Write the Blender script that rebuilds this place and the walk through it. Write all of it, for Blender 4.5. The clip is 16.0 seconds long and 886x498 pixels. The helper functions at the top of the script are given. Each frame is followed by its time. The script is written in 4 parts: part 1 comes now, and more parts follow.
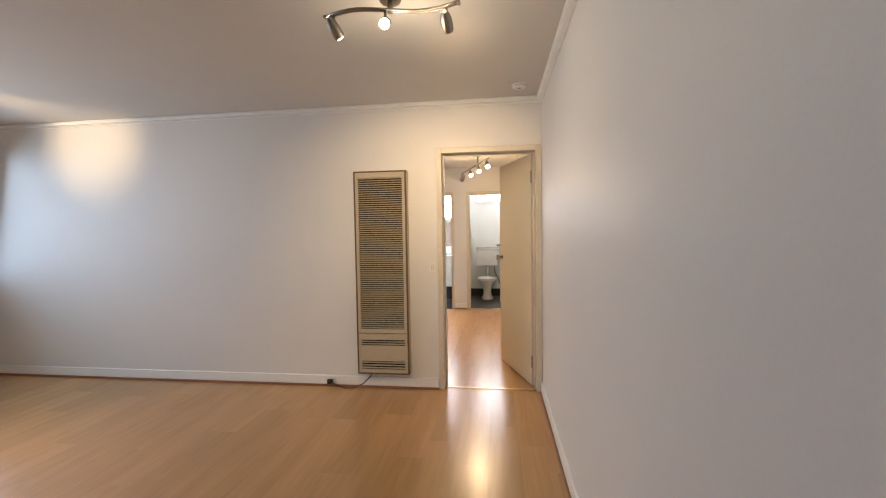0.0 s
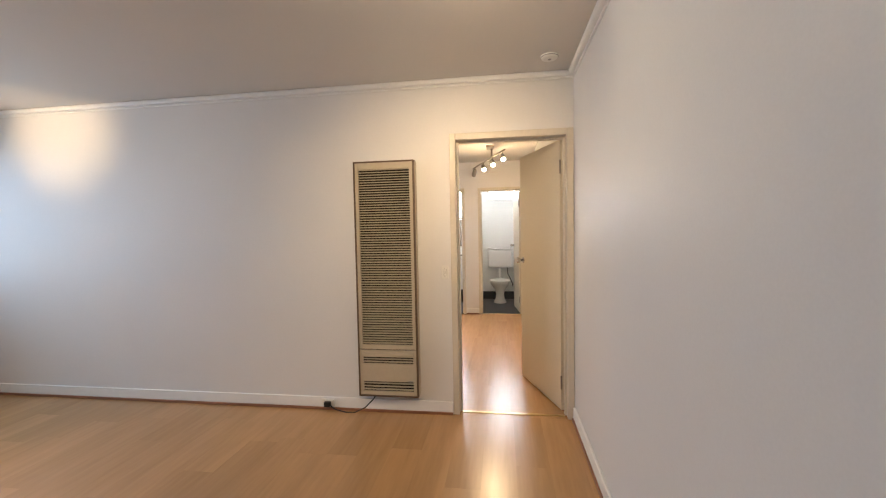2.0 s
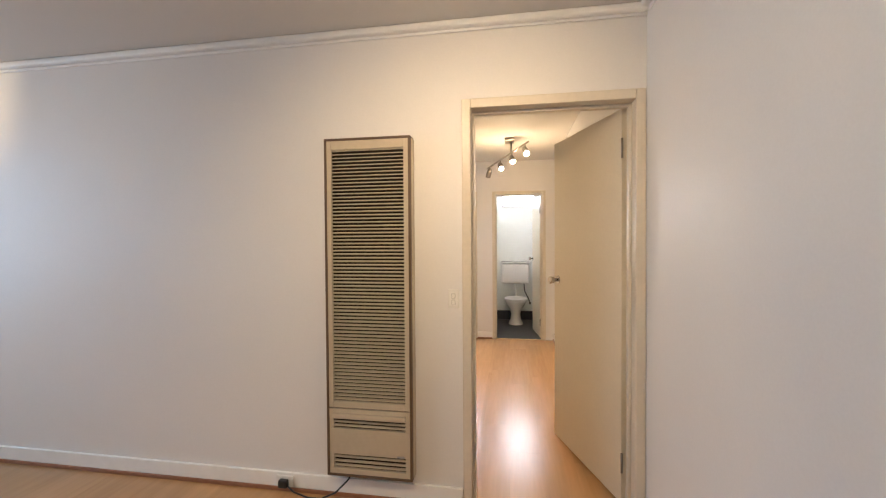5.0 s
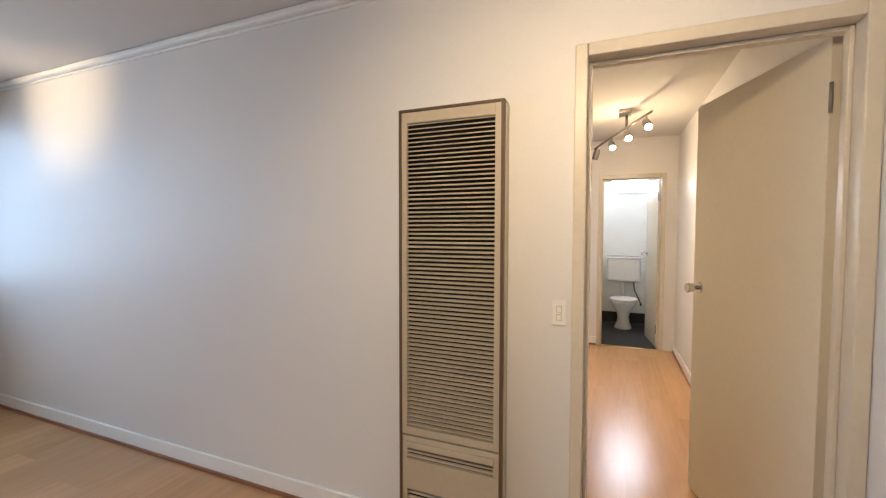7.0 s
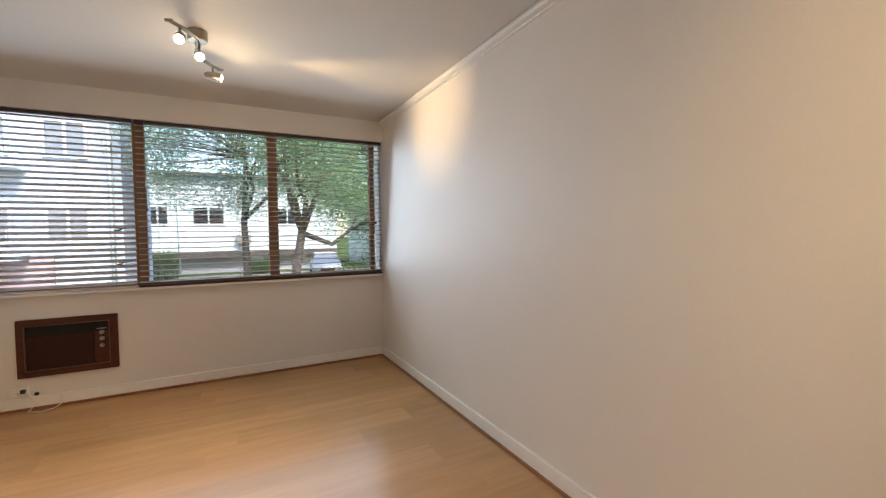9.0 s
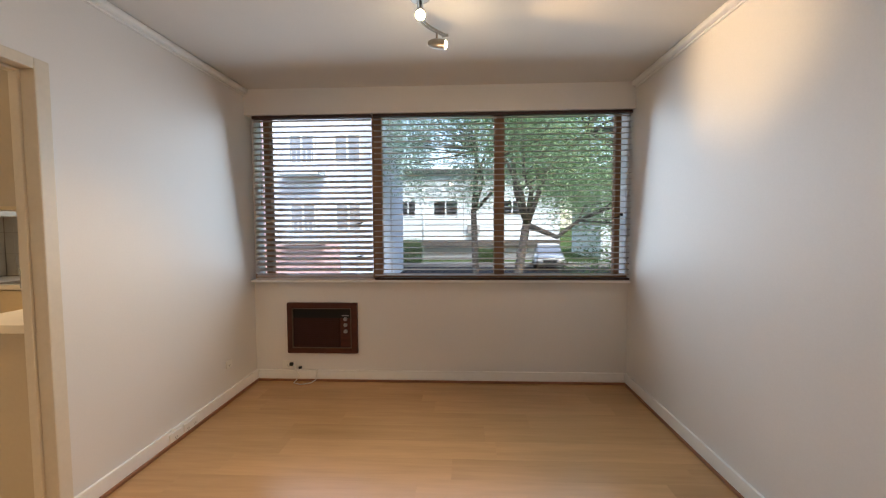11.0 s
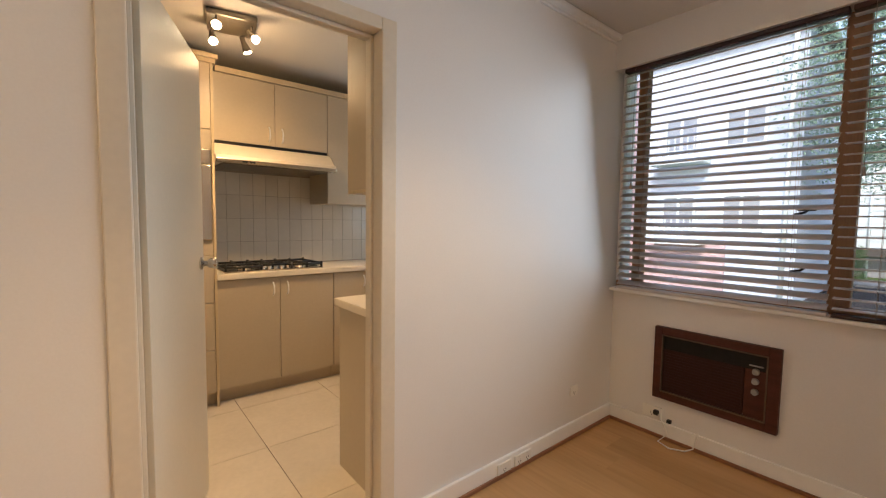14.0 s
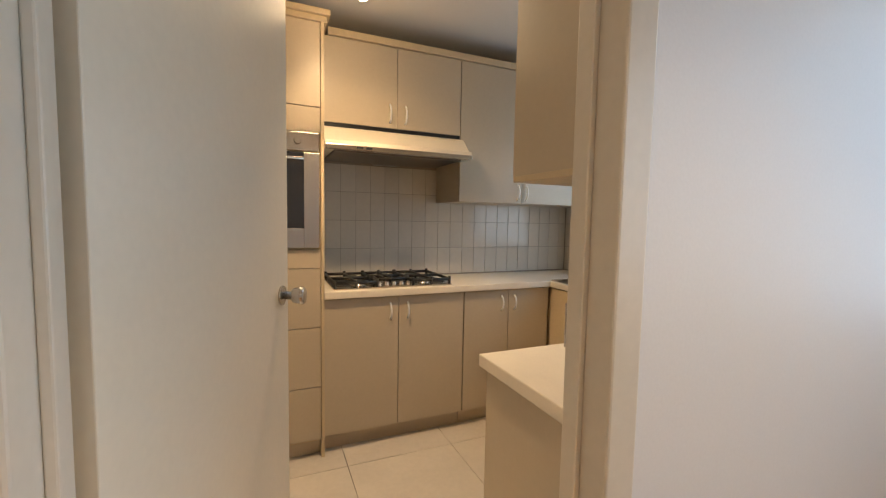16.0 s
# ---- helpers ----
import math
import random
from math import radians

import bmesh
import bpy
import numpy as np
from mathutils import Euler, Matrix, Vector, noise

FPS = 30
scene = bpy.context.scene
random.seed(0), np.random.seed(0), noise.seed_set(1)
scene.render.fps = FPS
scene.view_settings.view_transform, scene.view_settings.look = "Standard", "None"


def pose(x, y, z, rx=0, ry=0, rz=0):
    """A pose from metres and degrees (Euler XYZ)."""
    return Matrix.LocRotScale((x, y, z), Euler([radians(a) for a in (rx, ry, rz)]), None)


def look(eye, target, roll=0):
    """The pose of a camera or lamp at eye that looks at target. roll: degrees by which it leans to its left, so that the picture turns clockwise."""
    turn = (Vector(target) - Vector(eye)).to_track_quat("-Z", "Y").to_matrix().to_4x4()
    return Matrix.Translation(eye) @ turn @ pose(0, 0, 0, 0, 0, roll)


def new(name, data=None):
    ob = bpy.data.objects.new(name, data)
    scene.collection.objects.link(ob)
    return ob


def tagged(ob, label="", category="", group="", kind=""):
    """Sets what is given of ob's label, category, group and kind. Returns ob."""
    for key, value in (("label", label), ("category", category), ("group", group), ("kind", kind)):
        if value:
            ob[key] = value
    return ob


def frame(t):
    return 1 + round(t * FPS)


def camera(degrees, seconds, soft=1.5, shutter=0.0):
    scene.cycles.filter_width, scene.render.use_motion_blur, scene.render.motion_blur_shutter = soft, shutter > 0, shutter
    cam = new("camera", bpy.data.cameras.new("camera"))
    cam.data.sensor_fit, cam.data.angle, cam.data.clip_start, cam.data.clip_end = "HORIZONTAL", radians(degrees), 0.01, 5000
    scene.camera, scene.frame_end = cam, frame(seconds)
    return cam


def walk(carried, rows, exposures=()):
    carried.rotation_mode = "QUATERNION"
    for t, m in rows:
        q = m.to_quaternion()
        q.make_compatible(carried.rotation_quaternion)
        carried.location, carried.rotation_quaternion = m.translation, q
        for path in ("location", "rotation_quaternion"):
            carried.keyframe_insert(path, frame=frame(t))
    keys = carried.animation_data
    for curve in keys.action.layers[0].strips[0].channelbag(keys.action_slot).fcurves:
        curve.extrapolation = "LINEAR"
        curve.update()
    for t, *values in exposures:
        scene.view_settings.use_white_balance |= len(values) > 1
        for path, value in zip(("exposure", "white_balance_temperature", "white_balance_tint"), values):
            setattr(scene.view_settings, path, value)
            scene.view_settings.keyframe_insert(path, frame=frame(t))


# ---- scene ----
cam = camera(94.4, 16.0, soft=1.2)
PATH = [
    (0, (0.263, 0.188, 1.37), (0.009, 2.17, 1.282), -0.9),
    (0.5, (0.289, 0.314, 1.385), (-0.013, 2.29, 1.313), -0.7),
    (1, (0.294, 0.412, 1.376), (-0.055, 2.38, 1.285), -0.7),
    (1.5, (0.238, 0.536, 1.36), (-0.082, 2.508, 1.272), -0.8),
    (2, (0.144, 0.673, 1.373), (-0.142, 2.65, 1.282), -1.1),
    (2.5, (0.131, 0.837, 1.356), (-0.178, 2.81, 1.244), -0.4),
    (3, (0.151, 1.042, 1.363), (-0.219, 3.005, 1.278), 1.4),
    (3.5, (0.107, 1.215, 1.351), (-0.25, 3.178, 1.221), 1.2),
    (4, (0.001, 1.383, 1.372), (-0.317, 3.356, 1.316), -0.1),
    (4.2, (0.003, 1.415, 1.351), (-0.311, 3.39, 1.316), -0.3),
    (6.5, (0.02, 1.963, 1.375), (-0.486, 3.897, 1.312), 0.3),
    (7, (-0.096, 2.029, 1.379), (-0.851, 3.879, 1.291), 0.1),
    (7.5, (-0.169, 2.133, 1.368), (-1.321, 3.765, 1.268), -0.4),
    (8, (-0.33, 2.233, 1.37), (-1.733, 3.657, 1.305), 0.3),
    (8.5, (-0.448, 2.228, 1.332), (-2.08, 3.379, 1.23), 0.2),
    (9, (-0.633, 2.211, 1.3), (-2.404, 3.137, 1.223), -0.7),
    (11.3, (-1.478, 2.288, 1.335), (-3.455, 2.003, 1.229), -0.3),
    (11.5, (-1.55, 2.283, 1.32), (-3.503, 1.863, 1.225), -0.3),
    (12, (-1.763, 2.309, 1.317), (-3.616, 1.561, 1.221), 0.2),
    (12.5, (-1.898, 2.29, 1.328), (-3.62, 1.28, 1.196), 0.6),
    (13, (-1.996, 2.186, 1.308), (-3.583, 0.977, 1.175), 0.1),
    (13.5, (-2.105, 2.013, 1.315), (-3.558, 0.643, 1.203), -0.1),
    (14, (-2.234, 1.868, 1.291), (-3.496, 0.322, 1.159), 0.8),
    (14.5, (-2.413, 1.722, 1.312), (-3.424, 0.003, 1.156), 1.8),
    (15, (-2.436, 1.481, 1.3), (-3.312, -0.31, 1.139), 1.2),
    (15.5, (-2.453, 1.239, 1.314), (-3.268, -0.581, 1.168), 0.3),
    (16, (-2.513, 1.011, 1.316), (-3.303, -0.82, 1.17), 1.1),
]
walk(cam, [(t, look(eye, target, roll)) for t, eye, target, roll in PATH],
     exposures=[(0, 2.08, 6000, 10), (4, 2.17, 5900, 10), (6.5, 2.2, 5750, 9), (7.5, 2.13, 5500, 8), (8, 2.1, 5700, 8), (8.5, 2.07, 6550, 11), (9, 2.07, 6850, 11), (11.5, 1.88, 6750, 12),
                (12.5, 1.95, 7300, 15), (13.5, 1.84, 7000, 14), (14.5, 1.84, 7200, 15), (15, 1.78, 7100, 15), (15.5, 1.76, 6700, 13), (16, 1.82, 6300, 11)])

# ---- world, sun, lamps, exposure ----
world = bpy.data.worlds.new("sky")
scene.world = world
world.use_nodes = True
wn, wl = world.node_tree.nodes, world.node_tree.links
sky = wn.new("ShaderNodeTexSky")
sky.sky_type, sky.sun_disc = "NISHITA", False
sky.sun_elevation, sky.sun_rotation = radians(42), radians(70)
sky.air_density, sky.dust_density, sky.ozone_density = 1.0, 1.2, 1.0
wl.new(sky.outputs[0], wn["Background"].inputs[0])
wn["Background"].inputs[1].default_value = 0.15
sun = new("sun", bpy.data.lights.new("sun", "SUN"))
sun.data.energy, sun.data.angle, sun.data.color = 1.5, radians(12), (1.0, 0.97, 0.93)
sun.matrix_world = look((20, 7, 22), (0, 0, 0))
LAMPS = 0.30
WARM, AMBER = (1.0, 0.76, 0.48), (1.0, 0.68, 0.36)


def spot(x, y, z, tx, ty, tz, watts, degrees, blend=0.6, size=0.025, tint=WARM):
    ob = new("spot_light", bpy.data.lights.new("spot_light", "SPOT"))
    d = ob.data
    d.energy, d.spot_size, d.spot_blend, d.shadow_soft_size, d.color = watts * LAMPS, radians(degrees), blend, size, tint
    ob.matrix_world = look((x, y, z), (tx, ty, tz))


def bulb_light(x, y, z, watts, size=0.04, tint=WARM):
    ob = new("bulb_light", bpy.data.lights.new("bulb_light", "POINT"))
    ob.data.energy, ob.data.shadow_soft_size, ob.data.color = watts * LAMPS, size, tint
    ob.location = (x, y, z)


day = new("window_light", bpy.data.lights.new("window_light", "AREA"))
day.data.shape, day.data.size, day.data.size_y = "RECTANGLE", 3.0, 1.25
day.data.energy, day.data.color, day.data.spread = 7.0, (0.66, 0.83, 1.0), radians(140)
day.matrix_world = look((-4.62, 2.09, 1.57), (0, 2.09, 0.63))

kday = new("window_light", bpy.data.lights.new("window_light", "AREA"))
kday.data.shape, kday.data.size, kday.data.size_y = "RECTANGLE", 1.0, 0.9
kday.data.energy, kday.data.color = 2.2, (0.66, 0.83, 1.0)
kday.matrix_world = look((-4.83, -0.57, 1.53), (0, -0.57, 1.0))

# living room fitting near the entry
spot(-0.22, 1.95, 2.27, -1.7, 0.5, 1.2, 58, 85, 1.0, tint=AMBER)
spot(-0.41, 2.07, 2.27, -0.40, 3.65, 1.2, 52, 100, 1.0, tint=AMBER)
spot(0.05, 2.06, 2.30, 0.10, 3.65, 2.0, 128, 90, 1.0, tint=AMBER)
bulb_light(-0.13, 2.07, 2.17, 4)
# living room fitting near the window
spot(-3.165, 1.975, 2.27, -2.2, 1.8, 0.6, 34, 95, tint=AMBER)
spot(-3.335, 2.045, 2.27, -3.2, 1.2, 0.3, 34, 95, tint=AMBER)
spot(-3.615, 2.235, 2.30, -3.50, 3.65, 2.26, 58, 50, 1.0, tint=AMBER)
bulb_light(-3.485, 2.165, 2.14, 3)
# hall and kitchen fittings
bulb_light(0.0, 6.1, 2.08, 13, tint=AMBER)
spot(0.0, 6.0, 2.15, 0.2, 5.2, 0.0, 44, 120, tint=AMBER)
spot(-2.90, -0.70, 2.28, -3.1, -0.75, 0.0, 64, 95, tint=AMBER)
spot(-2.73, -0.74, 2.28, -3.3, -1.3, 0.5, 20, 110, tint=AMBER)
bulb_light(-2.835, -0.865, 2.20, 4.5, tint=AMBER)


# ---- materials ----
def mat(name, color, rough=0.5, metal=0.0, var=0.08, scale=3.0, fine=60.0, bump=0.05, stretch=(1, 1, 1), coat=0.0, tint=None, per=0.0, spec=0.5):
    """A painted, plastic, stone or timber surface with stains at one scale and grain at another; per: spread from piece to piece."""
    m = bpy.data.materials.new(name)
    m.use_nodes = True
    n, l = m.node_tree.nodes, m.node_tree.links
    p = n["Principled BSDF"]
    tc, mp = n.new("ShaderNodeTexCoord"), n.new("ShaderNodeMapping")
    mp.inputs["Scale"].default_value = stretch
    l.new(tc.outputs["Object"], mp.inputs[0])
    info = n.new("ShaderNodeObjectInfo")
    off = n.new("ShaderNodeMath")
    off.operation = "MULTIPLY"
    off.inputs[1].default_value = 37.0
    l.new(info.outputs["Random"], off.inputs[0])

    def ns(s, det):
        t = n.new("ShaderNodeTexNoise")
        t.noise_dimensions = "4D"
        t.inputs["Scale"].default_value, t.inputs["Detail"].default_value = s, det
        l.new(mp.outputs[0], t.inputs["Vector"])
        l.new(off.outputs[0], t.inputs["W"])
        return t
    big, small = ns(scale, 4), ns(fine, 3)
    mixn = n.new("ShaderNodeMix")
    mixn.inputs[0].default_value = 0.4
    l.new(big.outputs[0], mixn.inputs[2])
    l.new(small.outputs[0], mixn.inputs[3])
    ramp = n.new("ShaderNodeValToRGB")
    ramp.color_ramp.elements[0].position, ramp.color_ramp.elements[1].position = 0.3, 0.7
    c0 = tint or tuple(c * (1 - 2 * var) for c in color)
    c1 = tuple(min(1, c * (1 + var)) for c in color)
    ramp.color_ramp.elements[0].color, ramp.color_ramp.elements[1].color = (*c0, 1), (*c1, 1)
    l.new(mixn.outputs[0], ramp.inputs[0])
    out = ramp.outputs[0]
    if per:
        hsv, mr = n.new("ShaderNodeHueSaturation"), n.new("ShaderNodeMapRange")
        mr.inputs[3].default_value, mr.inputs[4].default_value = 1 - per, 1 + per
        l.new(info.outputs["Random"], mr.inputs[0])
        l.new(mr.outputs[0], hsv.inputs["Value"])
        l.new(out, hsv.inputs["Color"])
        out = hsv.outputs[0]
    l.new(out, p.inputs["Base Color"])
    rr = n.new("ShaderNodeMapRange")
    rr.inputs[3].default_value, rr.inputs[4].default_value = rough * 0.85, min(1, rough * 1.15)
    l.new(big.outputs[0], rr.inputs[0])
    l.new(rr.outputs[0], p.inputs["Roughness"])
    p.inputs["Metallic"].default_value = metal
    p.inputs["Coat Weight"].default_value = coat
    p.inputs["Specular IOR Level"].default_value = spec
    if bump:
        b = n.new("ShaderNodeBump")
        b.inputs["Strength"].default_value, b.inputs["Distance"].default_value = bump, 0.002
        l.new(small.outputs[0], b.inputs["Height"])
        l.new(b.outputs[0], p.inputs["Normal"])
    return m


def glow(name, color, strength):
    m = bpy.data.materials.new(name)
    m.use_nodes = True
    p = m.node_tree.nodes["Principled BSDF"]
    p.inputs["Base Color"].default_value = (*color, 1)
    p.inputs["Emission Color"].default_value = (*color, 1)
    p.inputs["Emission Strength"].default_value = strength
    return m


def clear(name, rough=0.0, tint=(1, 1, 1)):
    m = bpy.data.materials.new(name)
    m.use_nodes = True
    p = m.node_tree.nodes["Principled BSDF"]
    p.inputs["Base Color"].default_value = (*tint, 1)
    p.inputs["Roughness"].default_value = rough
    p.inputs["Transmission Weight"].default_value = 1.0
    p.inputs["IOR"].default_value = 1.45
    return m


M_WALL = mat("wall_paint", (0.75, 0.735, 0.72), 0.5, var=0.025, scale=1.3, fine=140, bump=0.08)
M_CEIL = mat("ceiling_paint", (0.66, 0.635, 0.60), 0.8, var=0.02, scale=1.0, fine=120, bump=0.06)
M_TRIM = mat("gloss_white_trim", (0.84, 0.835, 0.82), 0.30, var=0.03, scale=2, fine=20, bump=0)
M_CREAM = mat("cream_gloss_trim", (0.66, 0.60, 0.50), 0.35, var=0.04, scale=2, fine=50, bump=0.05)
M_DOOR = mat("cream_door_paint", (0.70, 0.635, 0.51), 0.38, var=0.03, scale=1.5, fine=70, bump=0.06)
M_PLANK = mat("beech_laminate", (0.48, 0.275, 0.12), 0.25, var=0.085, scale=1.6, fine=5.0, bump=0, stretch=(9, 0.8, 1), per=0.09)
M_GAP = mat("board_core", (0.40, 0.215, 0.092), 0.8, var=0.1)
M_BEAD = mat("brown_bead", (0.28, 0.12, 0.06), 0.45, var=0.12, stretch=(1, 1, 1), fine=30)
M_BRASS = mat("brass_strip", (0.65, 0.47, 0.20), 0.3, metal=1.0, var=0.06)
M_CHROME = mat("satin_chrome", (0.62, 0.61, 0.59), 0.22, metal=1.0, var=0.04, bump=0.02)
M_NICKEL = mat("brushed_nickel", (0.34, 0.31, 0.27), 0.35, metal=1.0, var=0.06, bump=0.03)
M_HEAT = mat("beige_enamel", (0.50, 0.43, 0.32), 0.42, var=0.05, scale=2, fine=40, bump=0.04)
# near-black colour standing in for shade inside grilles and slots
M_HEATDK = mat("recess_shade_black", (0.010, 0.007, 0.005), 0.9, var=0.2)
M_BRNMET = mat("brown_enamel_edge", (0.12, 0.075, 0.045), 0.45, var=0.1)
M_ACBODY = mat("woodgrain_laminate", (0.085, 0.028, 0.018), 0.55, var=0.2, scale=3, fine=30, stretch=(1, 1, 12), bump=0.05, spec=0.2)
# the heater's beige again, darkened for the shadow on the louvre faces
M_LOUVRE = mat("shaded_louvre_enamel", (0.46, 0.39, 0.28), 0.5, var=0.05, scale=2, fine=40, bump=0.03)
M_ACGRILL = mat("dark_brown_plastic", (0.045, 0.015, 0.011), 0.6, var=0.1, spec=0.2)
M_BLACK = mat("black_enamel", (0.012, 0.012, 0.012), 0.45, var=0.2)
M_GREY = mat("grey_plastic", (0.30, 0.29, 0.28), 0.4, var=0.06)
# dark stained wood, its colour paled to stand for daylight on the slats
M_SLAT = mat("daylit_stained_slat", (0.60, 0.54, 0.53), 0.30, var=0.10, scale=3, fine=18, stretch=(12, 1, 12), bump=0.03, per=0.05)
M_RAIL = mat("dark_stained_rail", (0.045, 0.018, 0.014), 0.35, var=0.15, stretch=(12, 1, 12), fine=18)
M_CORD = mat("blind_cord", (0.30, 0.24, 0.20), 0.8, var=0.1)
M_TIMBER = mat("stained_window_timber", (0.36, 0.19, 0.10), 0.45, var=0.15, scale=3, fine=20, stretch=(10, 10, 1), bump=0.06)
M_GLASS = clear("window_glass")
M_PLATE = mat("white_plastic", (0.80, 0.79, 0.75), 0.35, var=0.02)
M_LAM = mat("beige_laminate", (0.50, 0.42, 0.31), 0.36, var=0.03, scale=2, fine=60, bump=0.03)
M_LAMEDGE = mat("laminate_edge", (0.56, 0.45, 0.29), 0.42, var=0.05)
M_BENCH = mat("cream_benchtop", (0.74, 0.67, 0.56), 0.3, var=0.04, scale=9, fine=220, bump=0.02)
M_SPLASH = mat("glazed_splash_tile", (0.66, 0.61, 0.53), 0.16, var=0.03, scale=5, fine=40, bump=0.03, per=0.03)
M_GROUT = mat("grey_grout", (0.36, 0.31, 0.25), 0.85, var=0.1)
M_KTILE = mat("cream_floor_tile", (0.68, 0.62, 0.53), 0.22, var=0.05, scale=3, fine=40, bump=0.02, per=0.03)
M_STEEL = mat("brushed_steel", (0.60, 0.54, 0.46), 0.24, metal=1.0, var=0.02, fine=40, stretch=(1, 1, 14), bump=0.006)
M_OVENGL = mat("oven_black_glass", (0.02, 0.02, 0.022), 0.06, var=0.1, bump=0)
M_HOOD = mat("hood_enamel", (0.74, 0.66, 0.53), 0.32, var=0.03)
M_FILTER = mat("hood_filter", (0.20, 0.17, 0.14), 0.4, metal=0.7, var=0.15, fine=120)
M_PORC = mat("white_porcelain", (0.82, 0.81, 0.78), 0.12, var=0.02, bump=0)
M_WCWALL = mat("wc_wall_paint", (0.82, 0.83, 0.80), 0.5, var=0.02)
M_DKTILE = mat("dark_wc_tile", (0.030, 0.030, 0.034), 0.35, var=0.15)
M_BULB = glow("lit_bulb", (1.0, 0.80, 0.50), 22.0)
# the panes emit light themselves, standing in for daylight behind them
M_FROST = glow("frosted_daylight_glow", (1.0, 0.97, 0.95), 6.5)
M_WHCABLE = mat("white_cable", (0.75, 0.73, 0.69), 0.5, var=0.05)


# ---- mesh helpers ----
BASE = {}


def box(bm, x0, x1, y0, y1, z0, z1, bev=0.0, seg=2):
    t = bmesh.new()
    vs = [t.verts.new((x, y, z)) for x in (x0, x1) for y in (y0, y1) for z in (z0, z1)]
    for f in ((0, 1, 3, 2), (4, 6, 7, 5), (0, 4, 5, 1), (2, 3, 7, 6), (0, 2, 6, 4), (1, 5, 7, 3)):
        t.faces.new([vs[i] for i in f])
    if bev:
        bmesh.ops.bevel(t, geom=t.edges[:], offset=bev, segments=seg, affect="EDGES", profile=0.5)
    weld(bm, t)
    return bm


def weld(bm, t):
    m = bpy.data.meshes.new("t")
    t.to_mesh(m)
    t.free()
    bm.from_mesh(m)
    bpy.data.meshes.remove(m)


def tube(bm, pts, r, n=8, caps=True):
    """A round bar through pts; r is one radius or one for each point."""
    pts = [Vector(p) for p in pts]
    rs = r if isinstance(r, (list, tuple)) else [r] * len(pts)
    rings, side = [], None
    for i, p in enumerate(pts):
        d = (pts[min(i + 1, len(pts) - 1)] - pts[max(i - 1, 0)]).normalized()
        if side is None:
            side = d.orthogonal().normalized()
        side = (side - d * side.dot(d)).normalized()
        up = d.cross(side)
        rings.append([bm.verts.new(p + rs[i] * (math.cos(a) * side + math.sin(a) * up)) for a in (2 * math.pi * k / n for k in range(n))])
    for a, b in zip(rings, rings[1:]):
        for k in range(n):
            bm.faces.new((a[k], a[(k + 1) % n], b[(k + 1) % n], b[k])).smooth = True
    if caps:
        bm.faces.new(rings[0][::-1]), bm.faces.new(rings[-1])
    return bm


def lathe(bm, centre, prof, n=24, sx=1.0, sy=1.0):
    """A turned body about an upright axis: prof is (radius, height) from below upwards."""
    c = Vector(centre)
    rings = [[bm.verts.new(c + Vector((r * sx * math.cos(2 * math.pi * k / n), r * sy * math.sin(2 * math.pi * k / n), z))) for k in range(n)] for r, z in prof]
    for a, b in zip(rings, rings[1:]):
        for k in range(n):
            bm.faces.new((a[k], a[(k + 1) % n], b[(k + 1) % n], b[k])).smooth = True
    bm.faces.new(rings[0][::-1]), bm.faces.new(rings[-1])
    return bm


def thing(name, at, label, category, group="", kind=""):
    ob = new(name)
    ob.location = at
    ob.empty_display_size = 0.1
    BASE[ob.name] = Vector(at)
    return tagged(ob, label, category, group, kind)


def part(name, bm, material, parent=None, label=""):
    """Link bm (in world places, or in the parent's own frame if that has base 0) as one mesh."""
    base = BASE.get(parent.name, Vector()) if parent else Vector()
    if base.length:
        bmesh.ops.translate(bm, verts=bm.verts[:], vec=-base)
    bmesh.ops.recalc_face_normals(bm, faces=bm.faces[:])
    me = bpy.data.meshes.new(name)
    bm.to_mesh(me)
    bm.free()
    me.materials.append(material)
    ob = new(name, me)
    if parent:
        ob.parent = parent
        BASE[ob.name] = base
    if label:
        ob["label"] = label
    return ob


def boxes(*rows, bev=0.0):
    bm = bmesh.new()
    for r in rows:
        box(bm, *r, bev=bev)
    return bm


def structure(name, bm, material, label, category):
    return tagged(part(name, bm, material), label, category, "", "structure")


# ---- plan ----
XW, XE, YN, YS, ZC = -4.81, 0.645, 3.655, 0.50, 2.455
XB = -4.72                      # face of the bulkhead over the window
YK, YB = 0.40, -1.74            # kitchen side of the shared wall, kitchen back wall
D1 = (-0.187, 0.60, 2.027)        # hall doorway: x from, x to, height
D2 = (-3.043, -2.283, 2.0)      # kitchen doorway
YW, HX = 7.315, 0.60            # hall end wall, hall side wall

structure("wall_north", boxes((XW - 0.2, D1[0], YN, YN + 0.12, 0, ZC), (D1[1], HX + 0.15, YN, YN + 0.12, 0, ZC), (D1[0], D1[1], YN, YN + 0.12, D1[2], ZC)),
          M_WALL, "white painted plaster wall with a hall doorway", "wall")
structure("wall_east", boxes((XE, XE + 0.12, -1.7, YN, 0, ZC)), M_WALL, "plain white painted plaster wall", "wall")
structure("wall_south", boxes((XW - 0.2, D2[0], YK, YS, 0, ZC), (D2[1], -1.15, YK, YS, 0, ZC), (D2[0], D2[1], YK, YS, D2[2], ZC)),
          M_WALL, "white painted plaster wall with a kitchen doorway", "wall")
structure("wall_entry_west", boxes((-1.25, -1.15, -1.7, YK, 0, ZC)), M_WALL, "plain white painted plaster wall", "wall")
structure("wall_entry_south", boxes((-1.25, XE + 0.12, -1.82, -1.7, 0, ZC)), M_WALL, "plain white painted plaster wall", "wall")
